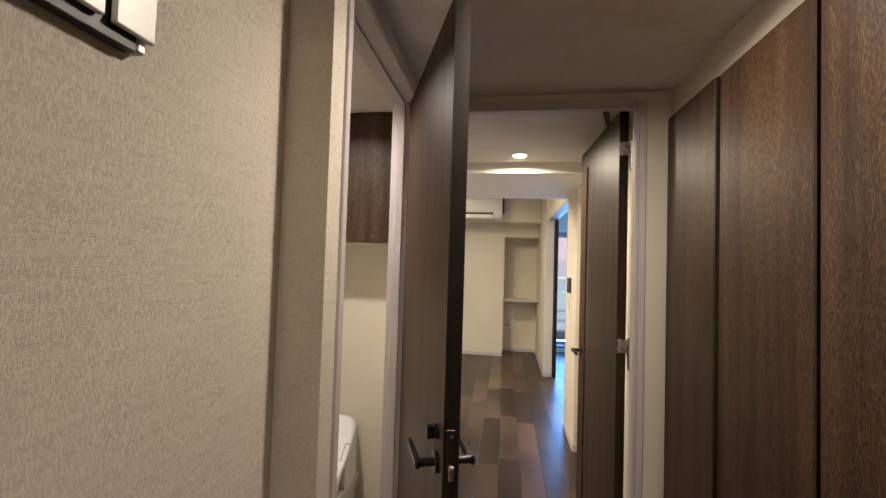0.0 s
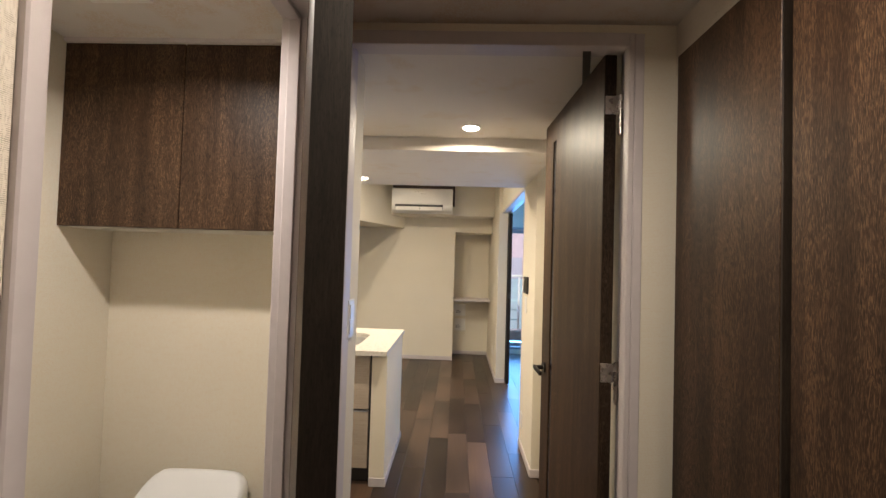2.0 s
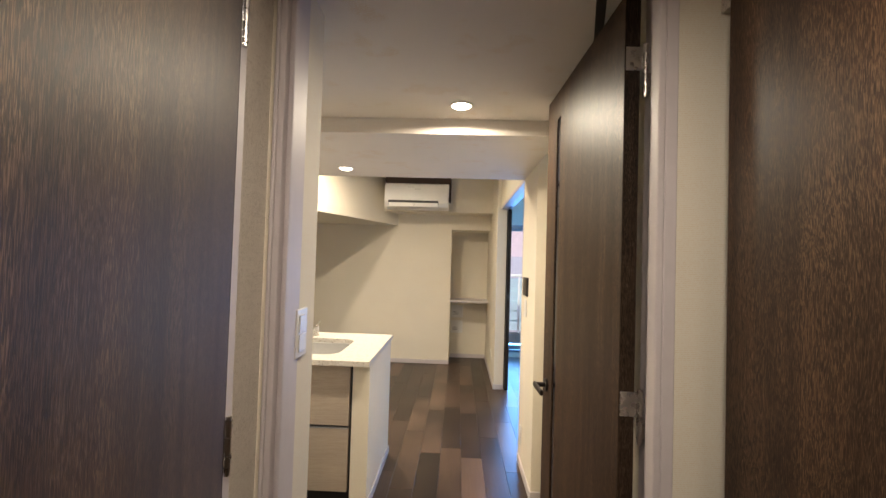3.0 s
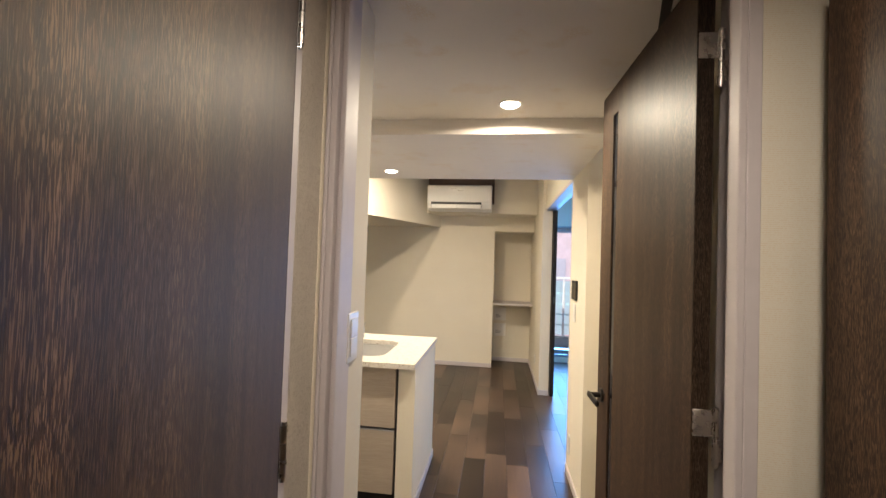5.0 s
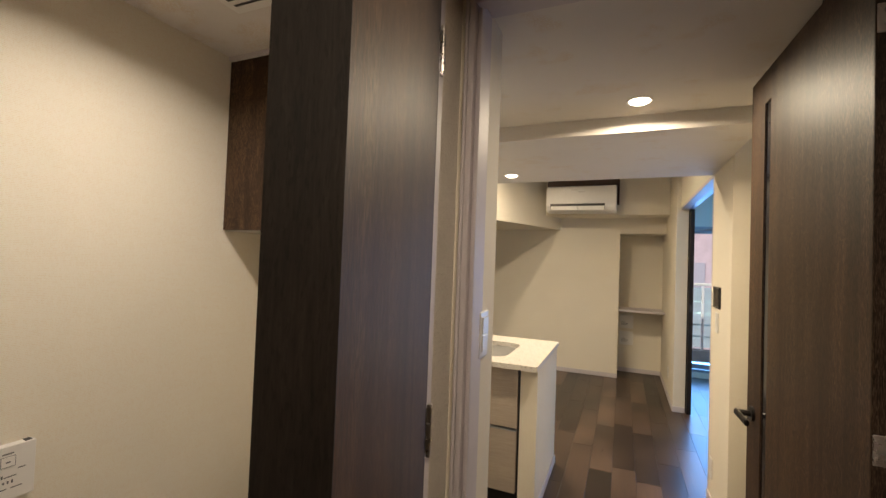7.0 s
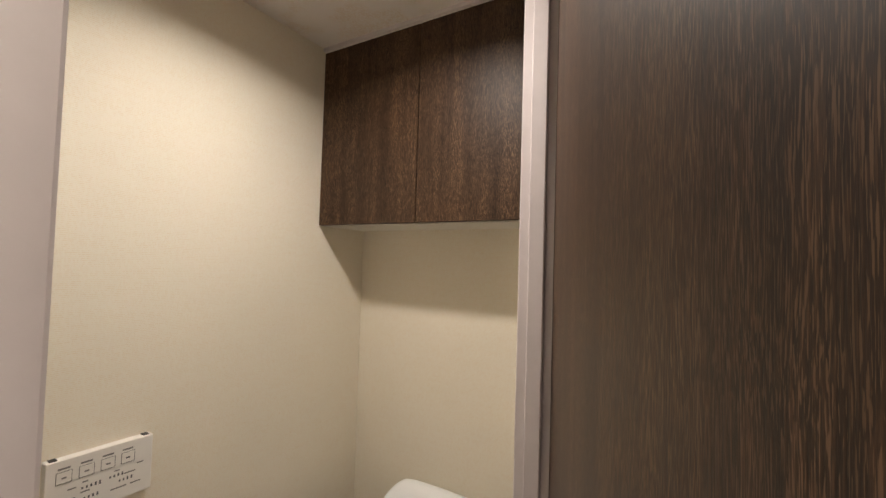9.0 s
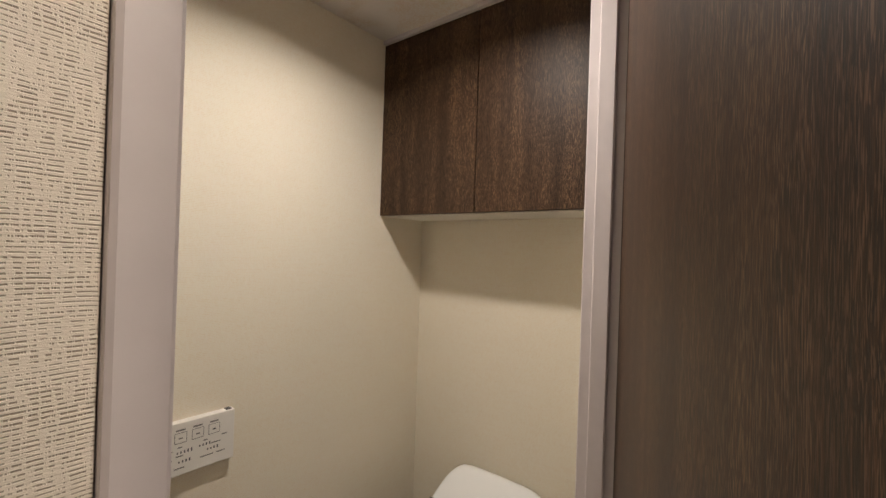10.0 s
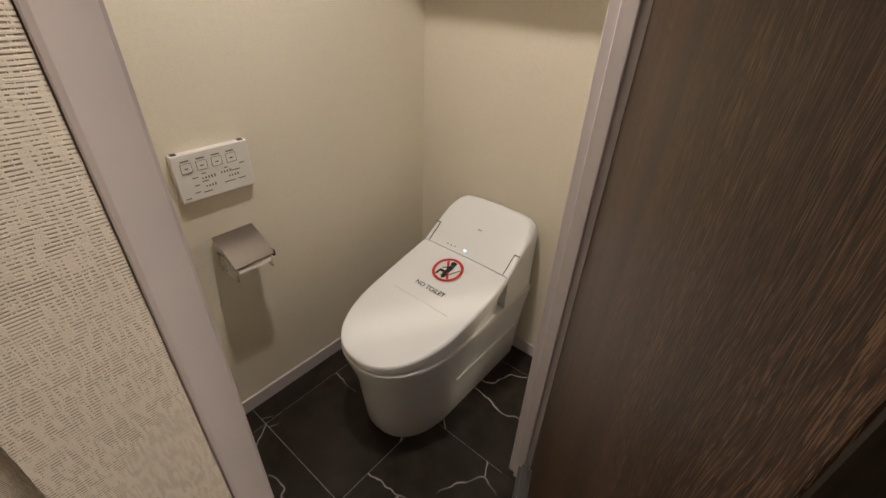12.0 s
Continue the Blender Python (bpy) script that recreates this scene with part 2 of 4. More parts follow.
WOOD_EDGE = wood("dark edge band", (0.014, 0.011, 0.009), (0.022, 0.017, 0.013), (0.036, 0.028, 0.022), rough=0.45, pores=0.1, gloss=0.3)
WOOD_PALE = wood("pale grey oak", (0.37, 0.31, 0.255), (0.41, 0.35, 0.29), (0.45, 0.385, 0.32), grain=(9, 150, 150), band=(0.4, 7, 7), rough=0.45, pores=0.05, gloss=0.4, cloud=0.16)
FLAP = plain("satin bronze sheet", (0.17, 0.142, 0.118), 0.50, 0.85, 0.04, 60)
BLACK = plain("matt black", (0.012, 0.011, 0.011), 0.45)
BLACK_METAL = plain("black bronze metal", (0.035, 0.031, 0.029), 0.32, 0.7)
STEEL = plain("brushed steel", (0.62, 0.59, 0.55), 0.28, 1.0, 0.05, 60)
SATIN = plain("satin stainless", (0.12, 0.100, 0.082), 0.38, 1.0, 0.05, 60)
PLASTIC = plain("white plastic", (0.78, 0.76, 0.72), 0.35, 0, 0.02)
CERAMIC = plain("glazed white ceramic", (0.82, 0.84, 0.86), 0.16, 0, 0.003, 8)
LID = plain("white toilet plastic", (0.84, 0.86, 0.875), 0.30, 0, 0.003, 8)
SINK_GREY = plain("pale sink finish", (0.46, 0.455, 0.445), 0.32, 0.2, 0.03)
GROUT = plain("pale grout", (0.30, 0.28, 0.26), 0.85, 0, 0.15, 80)
SUBFLOOR = plain("dark joint", (0.012, 0.009, 0.008), 0.8)
PLANK = plank_mat("dark laminate plank")
MARBLE = marble_mat("black marble tile")
STONE = speckle_mat("speckled worktop")
INK = plain("grey print", (0.10, 0.10, 0.11), 0.6)
INK_PALE = plain("pale grey print", (0.20, 0.195, 0.195), 0.6)
RED = plain("red print", (0.55, 0.035, 0.045), 0.5)
PAPER_SHEET = plain("white paper", (0.70, 0.67, 0.61), 0.8, 0, 0.03)
BROWN = plain("brown backing", (0.060, 0.034, 0.024), 0.7, 0, 0.2, 40)
SCREEN = plain("dark glass screen", (0.012, 0.012, 0.016), 0.12)
LAMP_GLOW = glow("lamp diffuser", (1.0, 0.88, 0.70), 14.0)
LED = glow("blue pilot lamp", (0.25, 0.55, 1.0), 4.0)
ALU = plain("grey aluminium", (0.40, 0.41, 0.43), 0.4, 0.8)
GLASS = glass_mat("window glass", (0.95, 0.98, 1.0))
FROST = glass_mat("green balcony glass", (0.66, 0.97, 0.98), 0.35)
FAR_GLASS = plain("far window glass", (0.46, 0.42, 0.50), 0.35)
CONCRETE = plain("balcony concrete", (0.42, 0.41, 0.40), 0.9, 0, 0.15, 12, 0.002)
FACADE = plain("pale pink facade", (0.62, 0.47, 0.52), 0.9, 0, 0.1, 3)

# ---------------------------------------------------------------- builders


def box(bm, x0, x1, y0, y1, z0, z1, bevel=0.0, seg=2):
    """One box, with rounded edges if bevel is given."""
    r = bmesh.ops.create_cube(bm, size=1.0, matrix=Matrix.LocRotScale(((x0 + x1) / 2, (y0 + y1) / 2, (z0 + z1) / 2), None, (x1 - x0, y1 - y0, z1 - z0)))
    if bevel:
        es = {e for v in r["verts"] for e in v.link_edges}
        bmesh.ops.bevel(bm, geom=list(es), offset=bevel, segments=seg, affect="EDGES", profile=0.5)
    return bm


def boxed(*a, **k):
    return box(bmesh.new(), *a, **k)


def rod(bm, a, b, r, n=16, r2=None):
    """A round bar from a to b."""
    a, b = Vector(a), Vector(b)
    m = Matrix.Translation((a + b) / 2) @ (b - a).to_track_quat("Z", "Y").to_matrix().to_4x4()
    bmesh.ops.create_cone(bm, cap_ends=True, segments=n, radius1=r, radius2=r if r2 is None else r2, depth=(b - a).length, matrix=m)
    return bm


def prism(bm, outline, z0, z1):
    """An upright prism over an outline that runs anticlockwise."""
    lo = [bm.verts.new((x, y, z0)) for x, y in outline]
    hi = [bm.verts.new((x, y, z1)) for x, y in outline]
    k = len(outline)
    for i in range(k):
        bm.faces.new((lo[i], lo[(i + 1) % k], hi[(i + 1) % k], hi[i]))
    bm.faces.new(list(reversed(lo)))
    bm.faces.new(hi)
    return bm


def finish(name, bm, mat, smooth=False):
    bmesh.ops.recalc_face_normals(bm, faces=bm.faces)
    me = bpy.data.meshes.new(name)
    bm.to_mesh(me)
    bm.free()
    me.materials.append(mat)
    if smooth:
        for p in me.polygons:
            p.use_smooth = True
        me.set_sharp_from_angle(angle=radians(38))
    return new(name, me)


def part(name, bm, mat, parent, label="", smooth=False):
    o = finish(name, bm, mat, smooth)
    o.parent = parent
    return tagged(o, label)


def thing(name, x, y, z, label, category, group="", rz=0.0):
    o = new(name)
    o.empty_display_size = 0.05
    o.matrix_world = pose(x, y, z, 0, 0, rz)
    return tagged(o, label, category, group)


def structure(name, bm, mat, label, category):
    return tagged(finish(name, bm, mat), label, category, "", "structure")

# ---------------------------------------------------------------- structure: walls and ceilings
HALL_X, TOILET_X, PIER_Y = 0.268, 0.182, 1.297
W_TOP = 2.55

bm = bmesh.new()
box(bm, 0.03, 0.172, -1.3, PIER_Y, 0, 2.2)
structure("wall_hall_left", bm, PAPER, "cream woven wallpaper on the entrance hall wall", "wall")
bm = bmesh.new()
box(bm, 0.03, HALL_X, PIER_Y, 1.3615, 0, 2.2)
box(bm, TOILET_X, HALL_X, 2.106, 2.2255, 0, 2.2)
box(bm, TOILET_X, HALL_X, 1.3615, 2.106, 2.031, 2.2)
structure("wall_toilet_front", bm, PAPER, "cream woven wallpaper wall round the toilet doorway", "wall")
structure("wall_entrance", boxed(-0.1, 2.0, -1.42, -1.3, 0, 2.2), PAPER, "cream wallpaper wall behind the entrance", "wall")
structure("wall_hall_right", boxed(1.235, 1.75, -1.3, 2.2255, 1.935, 2.2), PAPER, "cream wallpaper above the tall cupboard", "wall")
structure("wall_closet_back", boxed(1.70, 1.78, -1.3, 2.2255, 0, 1.935), PAPER, "plain wall behind the tall cupboard", "wall")
structure("wall_hall_corner", boxed(1.20, 1.70, -1.3, -0.15, 0, 1.935), PAPER, "cream wallpaper wall beside the tall cupboard", "wall")
bm = bmesh.new()
box(bm, TOILET_X, 0.302, 2.332, 2.465, 0, 2.2)
structure("wall_switch", bm, PAPER_SOFT, "short cream wallpaper wall with a light switch", "wall")
bm = bmesh.new()
box(bm, 1.143, 1.70, 2.2255, 2.332, 0, 2.2)
box(bm, TOILET_X, 0.2805, 2.2255, 2.332, 0, 2.2)
box(bm, 0.2805, 1.143, 2.2255, 2.332, 2.045, 2.2)
structure("wall_hall_end", bm, PAPER_SOFT, "cream wallpaper wall round the living room doorway", "wall")

structure("wall_toilet_left", boxed(-0.76, -0.639, 1.05, 2.68, 0, 2.2), PAPER_SOFT, "smooth cream wallpaper wall of the toilet room", "wall")
structure("wall_toilet_back", boxed(-0.639, TOILET_X, 2.558, 2.68, 0, 2.2), PAPER_SOFT, "smooth cream wallpaper wall behind the toilet", "wall")
structure("wall_toilet_near", boxed(-0.639, 0.03, 1.05, 1.17, 0, 2.2), PAPER_SOFT, "smooth cream wallpaper wall facing the toilet", "wall")

structure("wall_kitchen_near", boxed(-2.32, -0.76, 2.56, 2.68, 0, W_TOP), PAPER_SOFT, "plain cream kitchen wall", "wall")
structure("wall_kitchen_left", boxed(-2.32, -2.2, 2.68, 7.2, 0, W_TOP), PAPER_SOFT, "plain cream kitchen side wall", "wall")
structure("wall_living_back", boxed(-2.2, 0.60, 7.07, 7.2, 0, W_TOP), PAPER_SOFT, "cream wallpaper back wall of the living room", "wall")
structure("wall_alcove_side", boxed(0.50, 0.60, 7.2, 7.5, 0, W_TOP), PAPER_SOFT, "cream wallpaper side of the shelf alcove", "wall")
structure("wall_alcove_head", boxed(0.60, 1.12, 7.07, 7.5, 1.809, W_TOP), PAPER_SOFT, "cream wallpaper above the shelf alcove", "wall")
structure("wall_alcove_back", boxed(0.50, 1.223, 7.5, 7.6, 0, W_TOP), PAPER_SOFT, "cream wallpaper back of the shelf alcove", "wall")
structure("wall_living_right", boxed(1.30, 1.42, 2.332, 3.866, 0, W_TOP), PAPER_SOFT, "cream wallpaper wall behind the open door", "wall")
bm = bmesh.new()
box(bm, 1.155, 1.27, 3.866, 4.37, 0, W_TOP)
box(bm, 1.155, 1.27, 4.37, 6.03, 2.0, W_TOP)
structure("wall_sliding_door", bm, PAPER_SOFT, "cream wallpaper wall with the bedroom opening", "wall")
structure("wall_pocket", boxed(1.12, 1.223, 6.03, 7.5, 0, W_TOP), PAPER_SOFT, "cream wallpaper wall beside the sliding door", "wall")
structure("wall_bedroom_near", boxed(1.27, 3.7, 3.80, 3.92, 0, W_TOP), PAPER_SOFT, "plain cream bedroom wall", "wall")
structure("wall_bedroom_right", boxed(3.6, 3.72, 3.92, 7.8, 0, W_TOP), PAPER_SOFT, "plain cream bedroom side wall", "wall")
bm = bmesh.new()
box(bm, 1.223, 1.28, 7.65, 7.8, 0, W_TOP)
box(bm, 3.08, 3.6, 7.65, 7.8, 0, W_TOP)
box(bm, 1.28, 3.08, 7.65, 7.8, 1.95, W_TOP)
box(bm, 1.28, 3.08, 7.65, 7.8, 0, 0.07)
structure("wall_window", bm, PAPER_SOFT, "plain wall round the balcony window", "wall")

structure("ceiling_hall", boxed(0.172, 1.235, -1.3, 2.2255, 2.075, 2.19), CEILING, "flat off-white papered hall ceiling", "ceiling")
structure("ceiling_toilet", boxed(-0.639, TOILET_X, 1.17, 2.558, 2.075, 2.19), CEILING, "flat off-white papered toilet ceiling", "ceiling")
structure("ceiling_living_front", boxed(-2.2, 1.3, 2.332, 3.31, 2.062, 2.19), CEILING, "flat off-white papered ceiling behind the doorway", "ceiling")
structure("ceiling_living", boxed(-2.2, 1.155, 4.39, 7.07, 2.45, 2.53), CEILING, "flat off-white papered living room ceiling", "ceiling")
structure("ceiling_bedroom", boxed(1.27, 3.6, 3.92, 7.65, 2.42, 2.53), CEILING, "flat off-white bedroom ceiling", "ceiling")
structure("ceiling_beam", boxed(-2.2, 1.155, 3.31, 4.39, 1.99, 2.53), CEILING, "broad papered beam dropped below the ceiling", "beam")
bm = prism(bmesh.new(), [(-0.13, 7.07), (-2.2, 7.07), (-2.2, 4.39), (-1.17, 4.39)], 1.85, 2.45)
structure("ceiling_bulkhead", bm, PAPER_SOFT, "slanted papered bulkhead hiding a duct", "bulkhead")
bm = bmesh.new()
box(bm, -0.30, 1.12, 6.74, 7.07, 2.10, 2.45)
box(bm, -0.30, 1.12, 6.715, 7.07, 2.005, 2.187)
structure("ceiling_bulkhead_back", bm, PAPER_SOFT, "low papered bulkhead along the back wall", "bulkhead")


# ---------------------------------------------------------------- trim
def baseboard(name, x0, x1, y0, y1, h=0.055):
    bm = boxed(x0, x1, y0, y1, 0.001, h, 0.003, 1)
    structure(name, bm, TRIM, "slim satin white baseboard", "baseboard")


baseboard("baseboard_back", -1.9, 0.60, 7.060, 7.0695)
baseboard("baseboard_alcove", 0.61, 1.11, 7.490, 7.4995)
baseboard("baseboard_pocket", 1.110, 1.1195, 6.03, 7.48)
baseboard("baseboard_pocket_end", 1.112, 1.222, 6.020, 6.0295)
baseboard("baseboard_pillar", 1.145, 1.1545, 3.866, 4.37)
baseboard("baseboard_pillar_end", 1.147, 1.27, 3.856, 3.8655)
baseboard("baseboard_toilet_left", -0.6385, -0.629, 1.17, 2.548, 0.06)
baseboard("baseboard_toilet_back", -0.628, TOILET_X - 0.001, 2.548, 2.5575, 0.06)
baseboard("baseboard_hall_left", 0.1725, 0.182, -1.3, PIER_Y - 0.011)
baseboard("baseboard_door_end", 1.144, 1.178, 2.215, 2.225)


def door_frame(name, boxes, label):
    bm = bmesh.new()
    for b in boxes:
        box(bm, *b, bevel=0.002, seg=1)
    return structure(name, bm, TRIM, label, "door frame")


door_frame("trim_toilet_door", [
    (0.174, 0.276, 1.362, 1.384, 0.002, 2.03), (0.174, 0.276, 2.079, 2.1055, 0.002, 2.03), (0.174, 0.276, 1.3845, 2.0785, 2.0, 2.03),
    (0.196, 0.226, 1.3845, 1.393, 0.002, 1.999), (0.196, 0.226, 2.069, 2.0785, 0.002, 1.999), (0.196, 0.226, 1.394, 2.068, 1.99, 1.9995)],
    "satin white frame of the toilet doorway")
door_frame("trim_living_door", [
    (0.2805, 0.2905, 2.213, 2.344, 0.002, 2.045), (0.2905, 0.2925, 2.218, 2.340, 0.002, 2.045), (0.2925, 0.307, 2.209, 2.344, 0.002, 2.045), (0.3075, 0.319, 2.228, 2.252, 0.002, 2.004),
    (1.100, 1.1145, 2.209, 2.250, 0.002, 2.045), (1.1145, 1.1165, 2.218, 2.250, 0.002, 2.045), (1.1165, 1.1425, 2.213, 2.250, 0.002, 2.045), (1.128, 1.1425, 2.2505, 2.344, 0.002, 2.045),
    (0.3075, 1.0995, 2.209, 2.224, 2.006, 2.045), (0.3075, 1.0995, 2.2245, 2.250, 2.010, 2.045), (0.3075, 1.1275, 2.2505, 2.344, 2.040, 2.0448)],
    "satin white rebated frame of the living room doorway")
door_frame("trim_sliding_door", [
    (1.153, 1.272, 4.3705, 4.39, 0.002, 2.0), (1.153, 1.218, 4.391, 6.019, 1.975, 1.9995)],
    "white lining of the sliding door opening")


# ---------------------------------------------------------------- doors
def lever(parent, x, y, z, out, along, label="black bronze lever handle"):
    """A lever set: out is the side (+1 or -1 on local x or y) it stands off, along the way the lever points; both are unit vectors."""
    out, along = Vector(out), Vector(along)
    c = Vector((x, y, z))
    bm = bmesh.new()
    rod(bm, c, c + out * 0.008, 0.024, 24)
    rod(bm, c + out * 0.008, c + out * 0.045, 0.0095, 16)
    up = Vector((0, 0, 1))
    a, b = c + out * 0.045 - along * 0.012, c + out * 0.045 + along * 0.112
    m = Matrix((along, out, up)).transposed().to_4x4()
    m.translation = (a + b) / 2
    r = bmesh.ops.create_cube(bm, size=1.0, matrix=m @ Matrix.Diagonal(((b - a).length, 0.012, 0.020, 1)))
    es = {e for v in r["verts"] for e in v.link_edges}
    bmesh.ops.bevel(bm, geom=list(es), offset=0.003, segments=2, affect="EDGES")
    return part("handle", bm, BLACK_METAL, parent, label)


def hinge(parent, x, y, z, h=0.095, plate=(0, 0, 0)):
    bm = bmesh.new()
    for k in range(3):
        z0 = z - h / 2 + k * h / 3
        rod(bm, (x, y, z0 + 0.001), (x, y, z0 + h / 3 - 0.001), 0.0065, 14)
    rod(bm, (x, y, z + h / 2), (x, y, z + h / 2 + 0.006), 0.005, 14)
    rod(bm, (x, y, z - h / 2 - 0.006), (x, y, z - h / 2), 0.005, 14)
    return part("hinge", bm, STEEL, parent, "polished steel hinge")


# toilet door, hinged on its far jamb and left ajar into the hall
TD = thing("door_1", 0.286, 2.085, 0, "dark oak veneer toilet door standing ajar into the hall", "door", rz=21.2)
TD["kind"] = "structure"
L0, L1, T0, T1 = -0.700, -0.006, -0.046, -0.010
part("leaf", boxed(T0 + 0.0005, T1 - 0.0005, L0 + 0.0012, L1 - 0.0012, 0.010, 1.992, 0.0015, 1), WOOD, TD)
bm = bmesh.new()
box(bm, T0, T1, L0 - 0.0005, L0 + 0.0010, 0.0095, 1.9925)
part("edge_band", bm, WOOD_EDGE, TD, "near-black edge of the door leaf")
part("edge_band", boxed(T0, T1, L1 - 0.0010, L1 + 0.0005, 0.0095, 1.9925), WOOD_EDGE, TD, "near-black edge of the door leaf")
hinge(TD, -0.004, 0.000, 1.835)
hinge(TD, -0.004, 0.000, 1.045)
lever(TD, T1, L0 + 0.055, 0.945, (1, 0, 0), (0, 1, 0))
lever(TD, T0, L0 + 0.055, 0.945, (-1, 0, 0), (0, 1, 0))
bm = bmesh.new()
box(bm, T0 + 0.007, T1 - 0.007, L0 - 0.0022, L0 - 0.0004, 0.835, 1.035, 0.0008, 1)
lock = part("lock_plate", bm, SATIN, TD, "steel lock plate in the door edge")
part("latch_bolt", boxed(T0 + 0.012, T1 - 0.012, L0 - 0.011, L0 - 0.0022, 0.930, 0.960, 0.003, 2), STEEL, lock)
bm = bmesh.new()
for zz in (0.85, 1.02):
    rod(bm, (-0.028, L0 - 0.0036, zz), (-0.028, L0 - 0.0022, zz), 0.0045, 12)
part("screw", bm, STEEL, lock)
bm = rod(bmesh.new(), (T1, L0 + 0.055, 1.012), (T1 + 0.007, L0 + 0.055, 1.012), 0.015, 20)
part("lock_rosette", bm, BLACK_METAL, TD)
bm = rod(bmesh.new(), (T0, L0 + 0.055, 1.012), (T0 - 0.008, L0 + 0.055, 1.012), 0.017, 20)
box(bm, T0 - 0.026, T0 - 0.008, L0 + 0.047, L0 + 0.063, 0.998, 1.026, 0.002, 1)
part("thumb_turn", bm, BLACK_METAL, TD)

# living room door, hinged on its right jamb and folded back into the room
LD = thing("door_2", 1.067, 2.312, 0, "dark oak veneer living room door standing wide open", "door", rz=-88.0)
LD["kind"] = "structure"
WD = 0.720
bm = bmesh.new()
for xa, xb, za, zb in ((-WD, -WD + 0.128, 0.010, 2.032), (-WD + 0.180, -0.0012, 0.010, 2.032), (-WD + 0.128, -WD + 0.180, 1.930, 2.032), (-WD + 0.128, -WD + 0.180, 0.010, 0.16)):
    box(bm, xa, xb, 0.0, 0.036, za, zb)
part("leaf", bm, WOOD, LD)
part("glass_slit", boxed(-WD + 0.129, -WD + 0.179, 0.004, 0.032, 0.161, 1.929), SCREEN, LD, "tall dark glass slit in the door")
part("edge_band", boxed(-0.0010, 0.0008, 0.0005, 0.0355, 0.0105, 2.0315), WOOD_DARK, LD, "dark grained edge of the door leaf")
for zz in (1.878, 1.078):
    bm = bmesh.new()
    box(bm, 0.001, 0.0035, 0.002, 0.047, zz - 0.028, zz + 0.028, 0.001, 1)
    rod(bm, (0.004, 0.047, zz - 0.028), (0.004, 0.047, zz + 0.034), 0.0065, 16)
    for sy, sz in ((0.010, 0.018), (0.025, 0.018), (0.010, -0.018), (0.025, -0.018)):
        rod(bm, (0.0035, sy, zz + sz), (0.0046, sy, zz + sz), 0.0034, 12)
    h = part("hinge", bm, STEEL, LD, "square steel door hinge", smooth=True)
    bm = rod(bmesh.new(), (0.004, 0.047, zz - 0.086), (0.004, 0.047, zz - 0.0285), 0.0065, 16)
    box(bm, 0.004, 0.0065, 0.047, 0.060, zz - 0.078, zz - 0.034, 0.001, 1)
    rod(bm, (0.004, 0.047, zz - 0.091), (0.004, 0.047, zz - 0.086), 0.0045, 14)
    part("frame_leaf", bm, STEEL, h, smooth=True)
bm = bmesh.new()
arm_a, arm_b = Vector((0.990, 2.236, 2.026)), Vector((1.082, 2.56, 2.037))
arm_u = (arm_b - arm_a).normalized()
arm_s = arm_u.cross(Vector((0, 0, 1))).normalized()
arm_m = Matrix((arm_u, arm_s, arm_u.cross(arm_s))).transposed().to_4x4()
arm_m.translation = (arm_a + arm_b) / 2
bmesh.ops.create_cube(bm, size=1.0, matrix=arm_m @ Matrix.Diagonal(((arm_b - arm_a).length, 0.024, 0.004, 1)))
rod(bm, arm_a - Vector((0, 0, 0.004)), arm_a + Vector((0, 0, 0.012)), 0.008, 16)
rod(bm, arm_b - Vector((0, 0, 0.004)), arm_b + Vector((0, 0, 0.004)), 0.008, 16)
bm.transform(LD.matrix_world.inverted())
part("stay_arm", bm, BLACK_METAL, LD, "dark metal stay arm above the door")
lever(LD, -WD + 0.060, 0.0, 0.930, (0, -1, 0), (1, 0, 0))
lever(LD, -WD + 0.060, 0.036, 0.930, (0, 1, 0), (1, 0, 0))
bm = boxed(-WD - 0.0015, -WD + 0.0002, 0.008, 0.028, 0.83, 1.03)
part("lock_plate", bm, SATIN, LD)

# sliding door, pushed back behind the wall
SD = thing("door_3", 1.232, 5.975, 0, "dark brown sliding door pushed back beside the bedroom opening", "sliding door")
SD["kind"] = "structure"
part("leaf", boxed(0.0, 0.036, 0.0, 0.95, 0.008, 1.972, 0.002, 1), WOOD_EDGE, SD)
bm = boxed(-0.0015, 0.0005, 0.045, 0.070, 0.93, 1.10, 0.0004, 1)
part("finger_pull", bm, SATIN, SD, "recessed steel finger pull")
bm = boxed(0.008, 0.028, -0.0015, 0.0003, 0.98, 1.05, 0.0004, 1)
part("finger_pull", bm, SATIN, SD, "steel finger pull in the edge")
bm = bmesh.new()
for k in range(3):
    box(bm, 1.222 + k * 0.015, 1.229 + k * 0.015, 4.392, 6.60, 1.977, 1.999)
structure("trim_sliding_rail", bm, ALU, "aluminium ceiling rail of the sliding door", "rail")


# ---------------------------------------------------------------- hall: tall cupboard
TC = thing("tall_cupboard", 1.45, 1.0, 0, "tall dark oak veneer cupboard with flush doors along the hall", "cupboard")


def at_tc(x0, x1, y0, y1, z0, z1, **k):
    return boxed(x0 - 1.45, x1 - 1.45, y0 - 1.0, y1 - 1.0, z0, z1, **k)


